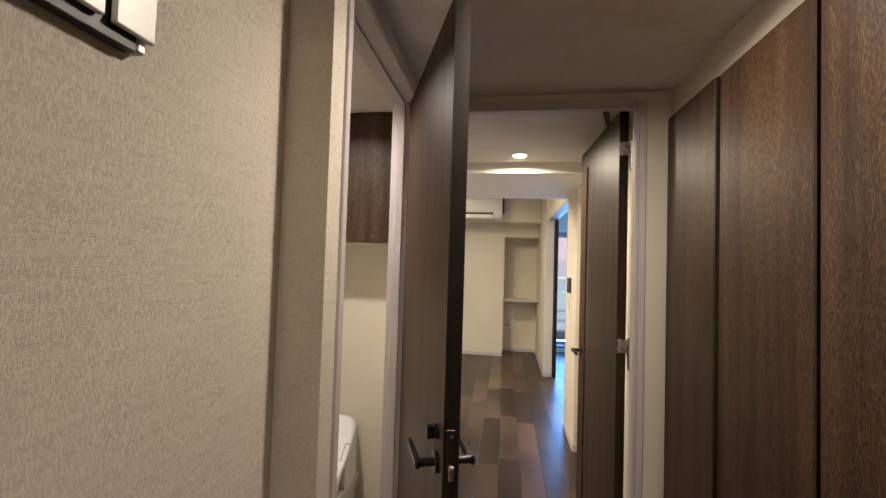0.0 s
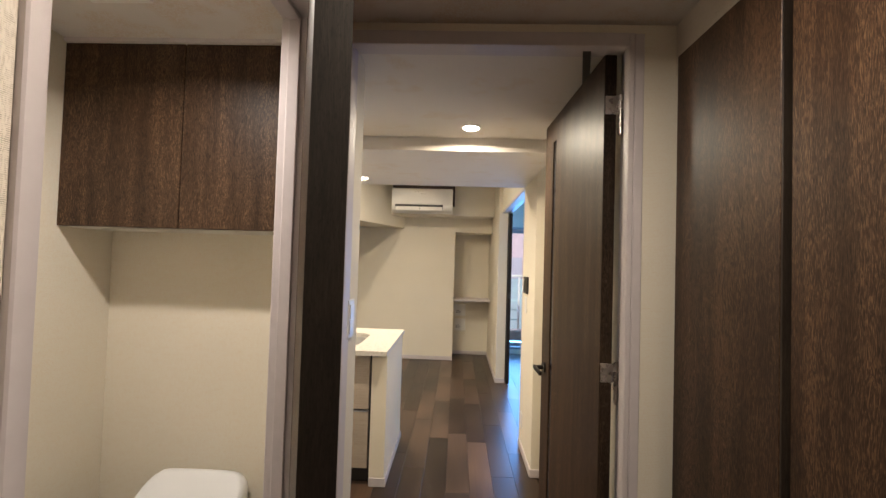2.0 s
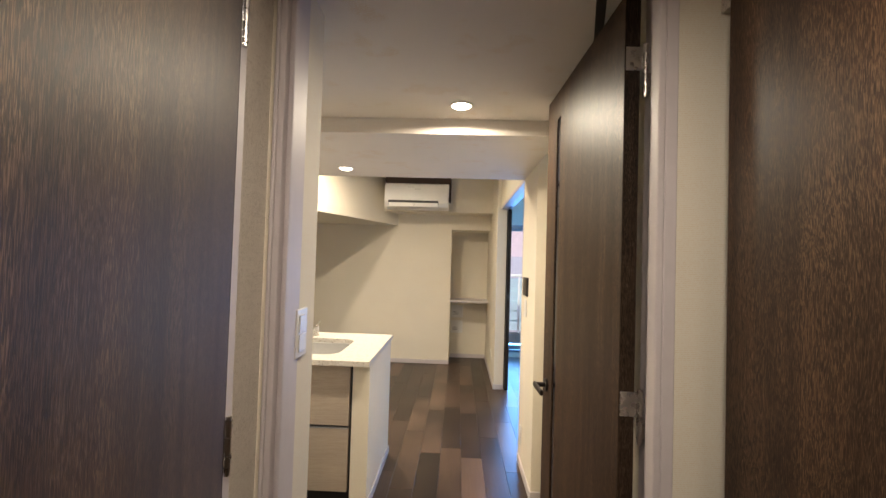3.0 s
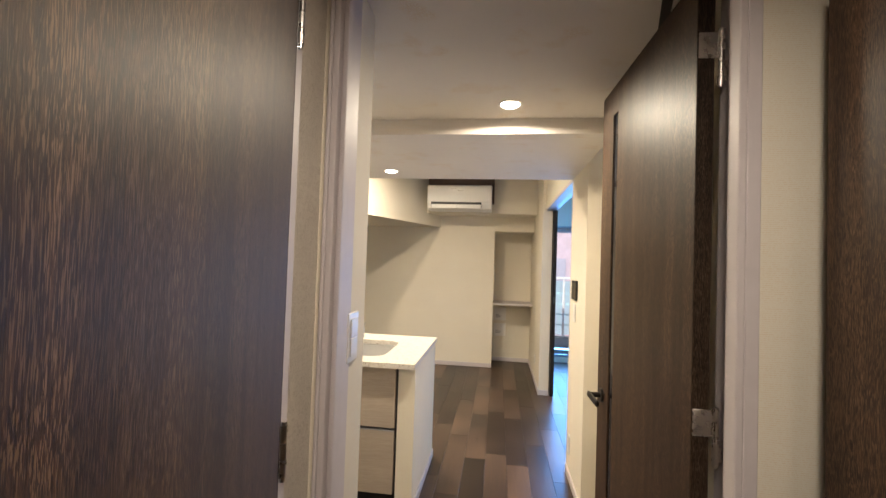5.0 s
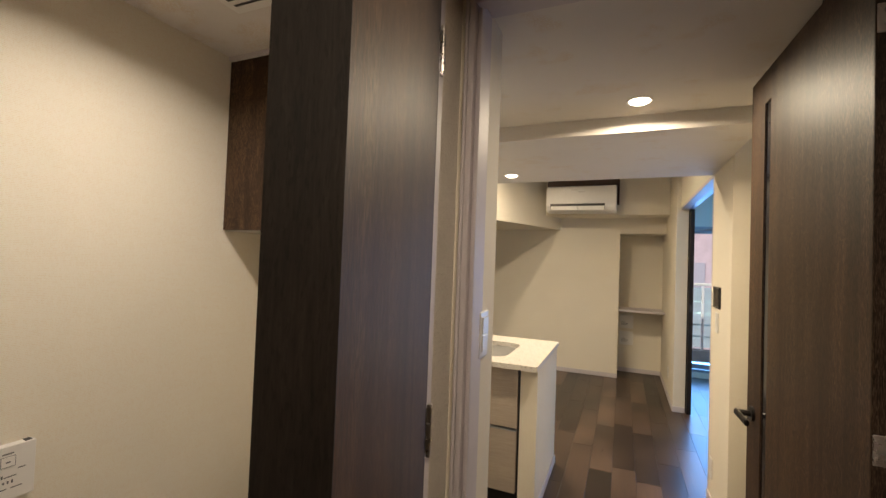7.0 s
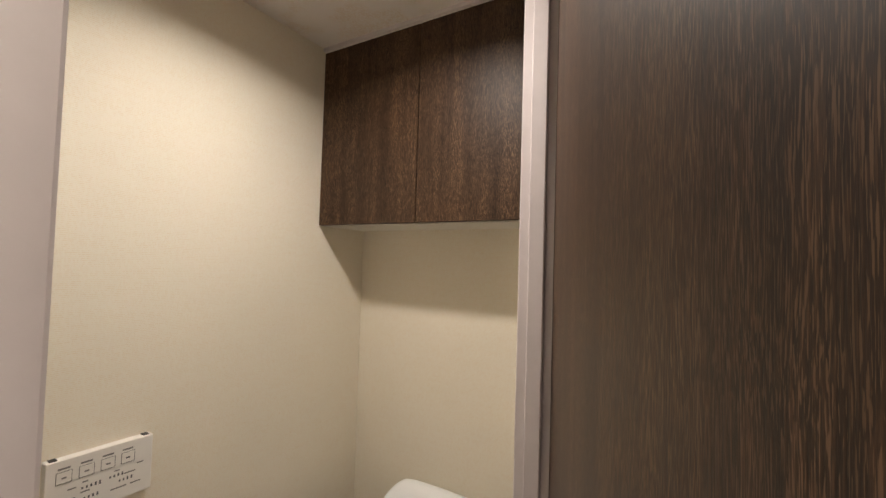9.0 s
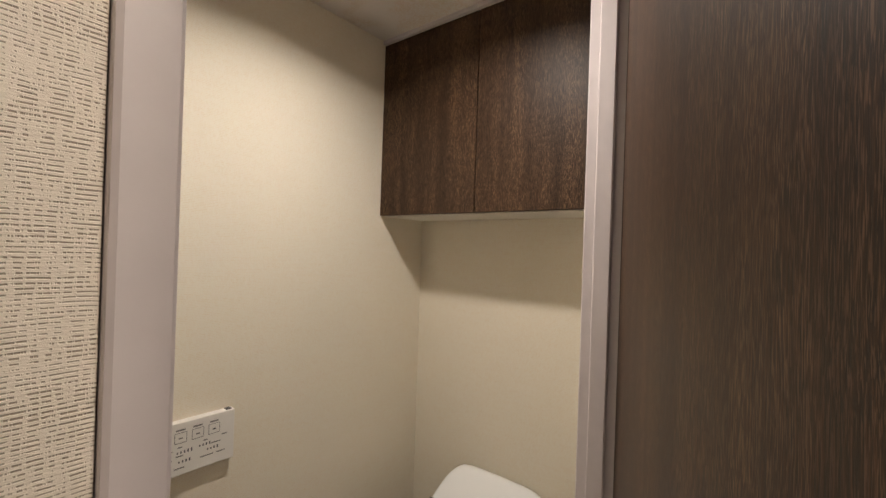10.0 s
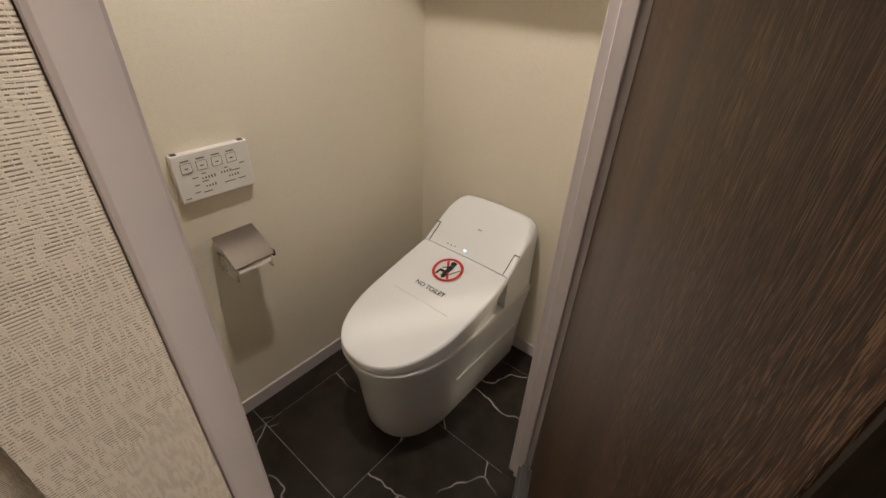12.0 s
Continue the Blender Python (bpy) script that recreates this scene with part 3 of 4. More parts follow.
part("body", at_tc(1.212, 1.695, -0.14, 2.105, 0.05, 1.926), BLACK, TC, "black carcass behind the doors")
part("plinth", at_tc(1.235, 1.60, -0.14, 2.105, 0.001, 0.049), WOOD_EDGE, TC)
part("side_panel", at_tc(1.212, 1.695, 2.1055, 2.113, 0.002, 1.93), WOOD_EDGE, TC)
for k, (a, b, xf) in enumerate([(1.762, 2.107, 1.180), (1.389, 1.746, 1.186), (1.012, 1.373, 1.186), (0.640, 0.996, 1.186), (0.262, 0.624, 1.186), (-0.12, 0.246, 1.186)]):
    d = part("cupboard_door", at_tc(xf, xf + 0.021, a, b, 0.055, 1.928, bevel=0.0012, seg=1), WOOD, TC)
    part("finger_groove", at_tc(xf + 0.001, xf + 0.0205, a - 0.0045, a - 0.0003, 0.056, 1.927), WOOD_EDGE, d, "dark edge of the cupboard door")

# ---------------------------------------------------------------- hall: hook rail
HR = thing("hook_rail", 0.1725, 0.643, 1.624, "black wall rail with square white covers", "hook rail")
part("rail", boxed(0.0, 0.016, -0.42, 0.290, 0.0, 0.125, 0.001, 1), BLACK, HR)
part("end_cap", boxed(0.001, 0.017, 0.2905, 0.302, 0.002, 0.122, 0.002, 1), ALU, HR, "grey end cap")
for k in range(4):
    y1 = 0.306 - k * 0.19
    y0 = y1 - (0.052 if k == 0 else 0.175)
    if k:
        y1 = 0.306 - 0.052 - 0.012 - (k - 1) * 0.187
        y0 = y1 - 0.175
    part("cover", boxed(0.018, 0.026, y0, y1, 0.016, 0.135, 0.0015, 1), PLASTIC, HR, "flat white cover")


# ---------------------------------------------------------------- downlights
def downlight(x, y, z, r=0.042):
    o = thing("downlight", x, y, z, "small round recessed ceiling downlight, switched on", "downlight", "ceiling downlights")
    bm = bmesh.new()
    n = 40
    prof = [(r + 0.008, 0.0), (r + 0.008, -0.003), (r + 0.004, -0.005), (r, -0.004), (r - 0.003, -0.0005)]
    rings = [[bm.verts.new((a * math.cos(2 * math.pi * i / n), a * math.sin(2 * math.pi * i / n), b)) for i in range(n)] for a, b in prof]
    for q, w in zip(rings, rings[1:]):
        for i in range(n):
            bm.faces.new((q[i], q[(i + 1) % n], w[(i + 1) % n], w[i]))
    part("ring", bm, PLASTIC, o, smooth=True)
    bm = bmesh.new()
    dome = [[bm.verts.new(((r - 0.003) * math.cos(e) * math.cos(2 * math.pi * i / n), (r - 0.003) * math.cos(e) * math.sin(2 * math.pi * i / n), -0.0015 - 0.013 * math.sin(e))) for i in range(n)] for e in (0.0, 0.35, 0.7, 1.05, 1.4)]
    for q, w in zip(dome, dome[1:]):
        for i in range(n):
            bm.faces.new((q[i], q[(i + 1) % n], w[(i + 1) % n], w[i]))
    bm.faces.new(dome[-1])
    part("diffuser", bm, LAMP_GLOW, o, "glowing warm domed diffuser", smooth=True)
    return o


# the fitting by the entrance is unseen and added along with its fill light
for lx, ly, lz in (HALL_LAMP, ENTRY_FILL, TOILET_LAMP, *LIVING_LAMPS):
    downlight(lx, ly, lz)

# ---------------------------------------------------------------- light switch by the living room door
SW = thing("light_switch", 0.3025, 2.36, 1.205, "white double rocker light switch on the wall", "light switch")
part("plate", boxed(0.0, 0.007, -0.036, 0.036, -0.060, 0.060, 0.003, 2), PLASTIC, SW)
for z0, z1 in ((-0.045, -0.002), (0.002, 0.045)):
    part("rocker", boxed(0.0072, 0.0105, -0.022, 0.022, z0, z1, 0.0015, 2), PLASTIC, SW)

# ---------------------------------------------------------------- kitchen island
PANEL_BM = boxed(0.13, 0.224, 3.665, 4.40, 0.0, 0.812)
structure("wall_island_end", PANEL_BM, PAPER_SOFT, "low papered end wall of the kitchen island", "half wall")
baseboard("baseboard_island_end", 0.1305, 0.234, 3.655, 3.6645)
baseboard("baseboard_island_side", 0.2245, 0.234, 3.665, 4.40)
structure("wall_island_back", boxed(-1.75, 0.13, 4.32, 4.40, 0, 0.812), PAPER_SOFT, "low papered back wall of the kitchen island", "half wall")


def drawer_unit(x0, x1):
    cx = (x0 + x1) / 2
    o = thing("kitchen_cabinet", cx, 3.98, 0, "pale grey oak kitchen drawer unit under the worktop", "kitchen cabinet", "island drawer units")
    h = (x1 - x0) / 2
    bm = boxed(-h + 0.001, h - 0.001, -0.30, 0.335, 0.10, 0.615)
    box(bm, -h + 0.001, h - 0.001, -0.30, -0.287, 0.616, 0.808)
    part("body", bm, BLACK, o)
    part("plinth", boxed(-h, h, -0.26, -0.245, 0.001, 0.10), BLACK, o)
    for z0, z1 in ((0.112, 0.452), (0.470, 0.795)):
        d = part("drawer_front", boxed(-h + 0.002, h - 0.002, -0.325, -0.3005, z0, z1, 0.0015, 1), WOOD_PALE, o)
        part("handle", boxed(-h + 0.002, h - 0.002, -0.327, -0.302, z1 + 0.001, z1 + 0.008), ALU, d, "grey aluminium grip rail")
    return o


for k in range(3):
    x1 = 0.118 - k * 0.60
    drawer_unit(x1 - 0.598, x1)
structure("trim_island_filler", boxed(0.1185, 0.1295, 3.672, 4.31, 0.10, 0.811), BLACK, "narrow black filler beside the drawers", "filler")

# worktop with a round-cornered sink opening
WTOP = thing("worktop", -0.78, 4.0, 0.812, "pale speckled stone worktop on the kitchen island", "worktop")


def worktop():
    bm = bmesh.new()
    sx0, sx1, sy0, sy1, r, n = -0.62 + 0.78, 0.02 + 0.78, 3.72 - 4.0, 4.20 - 4.0, 0.09, 7
    inner = []
    for cx, cy, a0 in ((sx1 - r, sy1 - r, 0), (sx0 + r, sy1 - r, 90), (sx0 + r, sy0 + r, 180), (sx1 - r, sy0 + r, 270)):
        for i in range(n):
            a = radians(a0 + 90 * i / (n - 1))
            inner.append((cx + r * math.cos(a), cy + r * math.sin(a)))
    X0, X1, Y0, Y1 = -1.0, 1.013, 3.587 - 4.0, 4.423 - 4.0
    outer = []
    for i, (x, y) in enumerate(inner):
        q = i // n
        ox, oy = ((X1, Y1), (X0, Y1), (X0, Y0), (X1, Y0))[q]
        j = i % n
        if j < n // 2:
            outer.append((ox, y) if q in (0, 2) else (x, oy))
        elif j > n // 2:
            outer.append((x, oy) if q in (0, 2) else (ox, y))
        else:
            outer.append((ox, oy))
    k = len(inner)
    ring = {}
    for z in (0.0, 0.028):
        ring[z] = ([bm.verts.new((*p, z)) for p in inner], [bm.verts.new((*p, z)) for p in outer])
    for z in ring:
        a, b = ring[z]
        for i in range(k):
            bm.faces.new((a[i], a[(i + 1) % k], b[(i + 1) % k], b[i]))
    for s in (0, 1):
        a, b = ring[0.0][s], ring[0.028][s]
        for i in range(k):
            bm.faces.new((a[i], a[(i + 1) % k], b[(i + 1) % k], b[i]))
    return bm, inner


bm, SINK_RIM = worktop()
part("slab", bm, STONE, WTOP)
SINK = thing("sink", -0.78, 4.0, 0.812, "pale grey sink set under the worktop", "sink")
bm = bmesh.new()
rings = []
for sc, z in ((1.02, -0.001), (0.985, -0.004), (0.96, -0.150), (0.90, -0.170), (0.1, -0.175)):
    mx, my = sum(p[0] for p in SINK_RIM) / len(SINK_RIM), sum(p[1] for p in SINK_RIM) / len(SINK_RIM)
    rings.append([bm.verts.new((mx + (x - mx) * sc, my + (y - my) * sc, z)) for x, y in SINK_RIM])
for q, w in zip(rings, rings[1:]):
    for i in range(len(q)):
        bm.faces.new((q[i], q[(i + 1) % len(q)], w[(i + 1) % len(q)], w[i]))
bm.faces.new(rings[-1])
part("basin", bm, SINK_GREY, SINK, smooth=True)

FA = thing("kitchen_faucet", -0.29, 4.285, 0.8402, "polished steel mixer tap behind the kitchen sink", "faucet")
bm = rod(bmesh.new(), (0, 0, 0), (0, 0, 0.006), 0.027, 24)
rod(bm, (0, 0, 0.006), (0, 0, 0.060), 0.020, 24)
part("base", bm, STEEL, FA, smooth=True)
bm = rod(bmesh.new(), (0, -0.012, 0.045), (0, -0.175, 0.085), 0.012, 16)
rod(bm, (0, -0.168, 0.086), (0, -0.168, 0.062), 0.013, 16)
part("spout", bm, STEEL, FA, smooth=True)
bm = rod(bmesh.new(), (0, 0, 0.060), (0.004, 0, 0.072), 0.017, 20)
rod(bm, (0.006, 0, 0.070), (0.026, 0.004, 0.104), 0.0055, 14)
part("lever", bm, STEEL, FA, smooth=True)

# ---------------------------------------------------------------- air conditioner
AC = thing("air_conditioner", 0.163, 6.60, 2.02, "white wall air conditioner under the ceiling", "air conditioner")
bm = bmesh.new()
prof = [(0.112, 0.0), (-0.055, 0.0), (-0.095, 0.022), (-0.118, 0.070), (-0.120, 0.26), (-0.100, 0.305), (0.112, 0.305)]
va = [bm.verts.new((-0.394, y, z)) for y, z in prof]
vb = [bm.verts.new((0.394, y, z)) for y, z in prof]
for i in range(len(prof)):
    j = (i + 1) % len(prof)
    bm.faces.new((va[i], va[j], vb[j], vb[i]))
bm.faces.new(va)
bm.faces.new(vb)
bmesh.ops.bevel(bm, geom=[e for e in bm.edges], offset=0.006, segments=2, affect="EDGES")
part("body", bm, PLASTIC, AC)
part("front_panel", boxed(-0.388, 0.388, -0.127, -0.1195, 0.105, 0.292, 0.003, 2), PLASTIC, AC)
part("air_outlet", boxed(-0.345, 0.27, -0.1225, -0.095, 0.030, 0.095), BLACK, AC, "dark air outlet slot")
bm = box(bmesh.new(), -0.340, -0.030, -0.131, -0.124, 0.018, 0.066, 0.002, 1)
box(bm, -0.026, 0.265, -0.131, -0.124, 0.018, 0.066, 0.002, 1)
part("louver", bm, PLASTIC, AC, "white air louver")
for bx, bz in ((-0.105, 0.252), (-0.02, 0.228)):
    part("badge", boxed(bx, bx + 0.07, -0.1285, -0.1268, bz, bz + 0.009), STEEL, AC, "small shiny badge")
part("pipe_cover", boxed(0.396, 0.420, -0.04, 0.112, 0.10, 0.305, 0.004, 1), BROWN, AC, "dark pipe cover beside the casing")
# backing strip whose brown also paints the shadow in the gap above the casing
part("gap_strip", boxed(-0.394, 0.420, -0.06, 0.112, 0.307, 0.405), BROWN, AC, "brown strip for the backing and shadowed gap above the casing")

# ---------------------------------------------------------------- alcove
SH = thing("wall_shelf", 0.86, 7.28, 0.832, "white shelf board fitted across the alcove", "shelf")
part("board", boxed(-0.2595, 0.2595, -0.205, 0.2195, 0.0, 0.024, 0.002, 1), TRIM, SH)


def info_plate(z):
    o = thing("socket_panel", 0.70, 7.4985, z, "white wall panel with faint print under the shelf", "wall panel", "panels in the alcove")
    part("plate", boxed(-0.085, 0.085, -0.010, 0.0, -0.09, 0.09, 0.003, 1), PLASTIC, o)
    for k, w in enumerate((0.05, 0.08, 0.065)):
        part("print_line", boxed(-0.06, -0.06 + w, -0.0112, -0.0101, -0.01 - 0.018 * k, -0.004 - 0.018 * k), INK_PALE, o)
    return o


info_plate(0.665)
info_plate(0.445)


# ---------------------------------------------------------------- fittings on the living room wall
MON = thing("intercom_monitor", 1.1545, 4.19, 1.235, "dark glass intercom screen on the wall", "intercom")
part("casing", boxed(-0.011, 0.0, -0.085, 0.085, -0.062, 0.062, 0.003, 2), BLACK, MON)
part("screen", boxed(-0.0125, -0.0112, -0.075, 0.045, -0.050, 0.050), SCREEN, MON)


def wall_plate(name, x, y, z, label):
    o = thing(name, x, y, z, label, "wall plate", "small wall plates")
    part("plate", boxed(-0.006, 0.0, -0.035, 0.035, -0.058, 0.058, 0.002, 1), PLASTIC, o)
    part("insert", boxed(-0.0075, -0.0062, -0.016, 0.016, -0.03, 0.03, 0.0008, 1), PLASTIC, o)
    return o


wall_plate("thermostat_switch", 1.1545, 4.19, 1.09, "small white switch below the intercom")
wall_plate("power_socket", 1.1545, 4.28, 0.22, "white power socket low on the wall")
wall_plate("power_socket", 1.1195, 6.52, 0.27, "white power socket low on the wall")

# ---------------------------------------------------------------- bedroom window and balcony
WIN = thing("window_1", 2.18, 7.70, 0.07, "wide aluminium balcony window with clear panes", "window")
WIN["kind"] = "structure"


def sash(x0, x1, y):
    bm = bmesh.new()
    box(bm, x0, x0 + 0.045, y - 0.016, y + 0.016, 0.04, 1.84, 0.002, 1)
    box(bm, x1 - 0.045, x1, y - 0.016, y + 0.016, 0.04, 1.84, 0.002, 1)
    box(bm, x0 + 0.046, x1 - 0.046, y - 0.016, y + 0.016, 0.04, 0.10, 0.002, 1)
    box(bm, x0 + 0.046, x1 - 0.046, y - 0.016, y + 0.016, 1.79, 1.84, 0.002, 1)
    s = part("sash", bm, ALU, WIN)
    g = part("pane", boxed(x0 + 0.046, x1 - 0.046, y - 0.003, y + 0.003, 0.10, 1.79), GLASS, s)
    g.visible_shadow = False


bm = bmesh.new()
box(bm, -0.899, 0.899, -0.05, 0.09, 0.0, 0.035, 0.003, 1)
box(bm, -0.899, 0.899, -0.05, 0.09, 1.845, 1.88, 0.003, 1)
box(bm, -0.899, -0.86, -0.05, 0.09, 0.036, 1.844, 0.003, 1)
box(bm, 0.86, 0.899, -0.05, 0.09, 0.036, 1.844, 0.003, 1)
part("window_frame", bm, ALU, WIN)
sash(-0.86, 0.02, 0.0)
sash(-0.02, 0.86, 0.045)

structure("ground", boxed(-300, 300, 20, 700, -12.4, -12.0), CONCRETE, "far street level below the balcony", "ground")
structure("balcony_floor", boxed(1.0, 4.2, 7.8, 9.1, -0.2, -0.02), CONCRETE, "grey concrete balcony floor", "balcony")
BR = thing("balcony_rail", 2.5, 9.0, -0.02, "balcony parapet with green glass and a steel handrail", "balcony rail")
part("kerb", boxed(-1.5, 1.7, -0.05, 0.1, 0.0, 0.16), CONCRETE, BR)
part("handrail", boxed(-1.5, 1.7, -0.02, 0.04, 1.16, 1.20, 0.006, 2), PLASTIC, BR)
for k in range(4):
    x0 = -1.5 + k * 0.8
    g = part("glass_panel", boxed(x0 + 0.02, x0 + 0.78, -0.004, 0.004, 0.20, 1.13), FROST, BR)
    g.visible_shadow = False
    for q in range(4):
        part("glazing_bar", boxed(x0 + 0.02, x0 + 0.78, 0.0045, 0.010, 0.36 + q * 0.18, 0.378 + q * 0.18), PLASTIC, BR)
    part("post", boxed(x0 - 0.015, x0 + 0.015, -0.015, 0.015, 0.16, 1.16), PLASTIC, BR)
AP = thing("apartment_building", 6, 24, -12, "pale pink apartment building across the street", "building")
part("wall", boxed(-14, 14, 0, 8, 0, 26), FACADE, AP)
part("roof", boxed(-14.3, 14.3, -0.3, 8.3, 26, 26.5), CONCRETE, AP)
for i in range(9):
    for j in range(7):
        xx, zz = -12.5 + i * 3.0, 2.0 + j * 3.4
        wdw = part("window", boxed(xx, xx + 1.6, -0.05, -0.001, zz, zz + 1.5), FAR_GLASS, AP)
        part("sill", boxed(xx - 0.1, xx + 1.7, -0.18, -0.051, zz - 0.08, zz), CONCRETE, wdw)

# ---------------------------------------------------------------- toilet room: wall cabinet
CB = thing("wall_cabinet", -0.2285, 2.45, 1.472, "dark oak veneer wall cabinet above the toilet, doors closed", "wall cabinet")
part("body", boxed(-0.4095, 0.4095, -0.095, 0.1075, 0.002, 0.590), WOOD_EDGE, CB)
for a, b in ((-0.4100, -0.0170), (-0.0135, 0.4100)):
    part("cabinet_door", boxed(a, b, -0.1155, -0.0955, 0.0, 0.588, 0.001, 1), WOOD, CB)
part("bottom_panel", boxed(-0.4085, 0.4085, -0.0945, 0.1070, -0.003, 0.0015), PAPER_SHEET, CB, "pale underside")
structure("trim_cabinet_top", boxed(-0.6385, TOILET_X - 0.001, 2.325, 2.5575, 2.0625, 2.0745), TRIM, "white filler strip above the cabinet", "filler")

# ceiling air vent
VE = thing("ceiling_vent", -0.285, 2.045, 2.0745, "square white air vent in the toilet ceiling", "vent")
part("frame", boxed(-0.085, 0.085, -0.085, 0.085, -0.010, 0.0, 0.004, 2), PLASTIC, VE)
for k in range(5):
    y = -0.05 + k * 0.025
    part("slot", boxed(-0.06, 0.06, y - 0.004, y + 0.004, -0.0112, -0.0098), BLACK, VE)

# ---------------------------------------------------------------- toilet
TX = -0.242
WC = thing("toilet", TX, 2.211, 0, "white shower toilet with its lid closed", "toilet")


def outline(w, yf, yb, n=18, power=2.3):
    """A plan outline with a rounded front end at yf and a square back at yb."""
    pts = []
    ys = yf + w * 1.45
    for i in range(n + 1):
        a = math.pi * i / n
        c, s = math.cos(a), math.sin(a)
        x = w * math.copysign(abs(c) ** (2 / power), c)
        y = ys - (ys - yf) * abs(s) ** (2 / power)
        pts.append((-x, y))
    return [(-w, yb)] + pts + [(w, yb)]


def loft(rings, close_top=True):
    bm = bmesh.new()
    vs = [[bm.verts.new(p) for p in r] for r in rings]
    k = len(rings[0])
    for a, b in zip(vs, vs[1:]):
        for i in range(k):
            bm.faces.new((a[i], a[(i + 1) % k], b[(i + 1) % k], b[i]))
    bm.faces.new(list(reversed(vs[0])))
    if close_top:
        bm.faces.new(vs[-1])
    return bm


rings = []
for z, w, yf, yb in ((0.002, 0.144, 1.894, 2.50), (0.015, 0.148, 1.888, 2.50), (0.12, 0.155, 1.876, 2.50), (0.22, 0.163, 1.866, 2.50), (0.30, 0.173, 1.844, 2.50), (0.355, 0.182, 1.826, 2.50), (0.371, 0.184, 1.823, 2.50), (0.375, 0.182, 1.826, 2.50)):
    rings.append([(x, y - 2.2, z) for x, y in outline(w, yf, yb)])
part("bowl", loft(rings), CERAMIC, WC, smooth=True)


def lid_z(y):
    """Height of the lid's top along its length."""
    t = (y - 1.815) / (2.32 - 1.815)
    return 0.412 + 0.092 * t ** 1.5 if t > 0 else 0.412


def saddle(stations):
    """A shell over stations (y, half width, top, bottom) with rounded shoulders."""
    rs = []
    for y, w, zt, zb, *own in stations:
        r = own[0] if own else min(0.010, w * 0.5)
        zm = max(zb + 0.001, zt - r)
        half = [(w, zb), (w, zm)] + [(w - r * (1 - math.cos(a)), zm + (zt - zm) * math.sin(a)) for a in (0.4, 0.8, 1.2, 1.55)] + [(w * 0.5, zt + 0.002)]
        pts = half + [(0, zt + 0.003)] + [(-a, b) for a, b in reversed(half)]
        rs.append([(a, y - 2.2, b) for a, b in pts])
    return loft(rs)


st = []
for k in range(15):
    a = (k / 14) * math.pi / 2
    y = 1.824 + 0.27 * (1 - math.cos(a))
    st.append((y, max(0.012, 0.184 * math.sin(a) ** 0.82), lid_z(y) - 0.014 * (1 - math.sin(a)) ** 2, 0.384))
for y, w in ((2.14, 0.186), (2.20, 0.186), (2.26, 0.185), (2.318, 0.183)):
    st.append((y, w, lid_z(y), 0.384 + 0.10 * max(0, (y - 2.1) / 0.22) ** 1.3))
part("lid", saddle(st), LID, WC, "glossy white closed lid", smooth=True)
st = []
for k in range(12):
    a = (k / 11) * math.pi / 2
    y = 1.830 + 0.27 * (1 - math.cos(a))
    st.append((y, max(0.012, 0.184 * math.sin(a) ** 0.82), 0.382, 0.377))
st += [(2.2, 0.178, 0.400, 0.377), (2.3, 0.166, 0.430, 0.377)]
part("seat", saddle(st), LID, WC, "white seat under the lid", smooth=True)
st = [(2.322, 0.183, 0.505, 0.360, 0.012), (2.36, 0.182, 0.532, 0.360, 0.013), (2.42, 0.180, 0.578, 0.360, 0.018), (2.455, 0.178, 0.604, 0.360, 0.028),
      (2.475, 0.176, 0.619, 0.360, 0.040), (2.492, 0.173, 0.630, 0.360, 0.050), (2.508, 0.169, 0.634, 0.360, 0.055), (2.522, 0.164, 0.628, 0.360, 0.055), (2.532, 0.158, 0.606, 0.360, 0.05)]
part("tank_cover", saddle(st), LID, WC, "sloping white cover behind the lid", smooth=True)
for s in (-1, 1):
    bm = bmesh.new()
    box(bm, -0.0011, 0.0011, 0.0, 0.078, -0.0015, 0.0012)
    box(bm, 0.0 if s > 0 else -0.020, 0.020 if s > 0 else 0.0, 0.0765, 0.0790, -0.0015, 0.0012)
    bm.transform(pose(s * 0.160, 2.322 - 2.2, 0.5068, 37.2, 0, 0))
    part("lid_hinge_line", bm, INK, WC, "dark joint line of the lid hinge")
part("side_trim", boxed(0.1535, 0.1660, 2.10 - 2.2, 2.47 - 2.2, 0.185, 0.197, 0.0015, 1), CERAMIC, WC)
part("pilot_lamp", boxed(-0.012, -0.004, 2.333 - 2.2, 2.338 - 2.2, 0.5155, 0.5195), LED, WC)
bm = bmesh.new()
for k in range(3):
    box(bm, -0.085 + k * 0.016, -0.081 + k * 0.016, 2.333 - 2.2, 2.337 - 2.2, 0.5155, 0.5185)
part("indicator_mark", bm, INK_PALE, WC)
part("badge", boxed(-0.008, 0.008, 2.406 - 2.2, 2.409 - 2.2, 0.5725, 0.5752), ALU, WC)
# printed notice on the lid: ring, bar, plain marks, words
SLOPE = math.degrees(math.atan2(lid_z(2.25) - lid_z(2.16), 0.09))


def on_lid(x, y, lift=0.0062):
    return pose(x, y - 2.2, lid_z(y) + lift, SLOPE, 0, 0)


def flat(name, bm, mat, m, label=""):
    bm.transform(m)
    return part(name, bm, mat, WC, label)


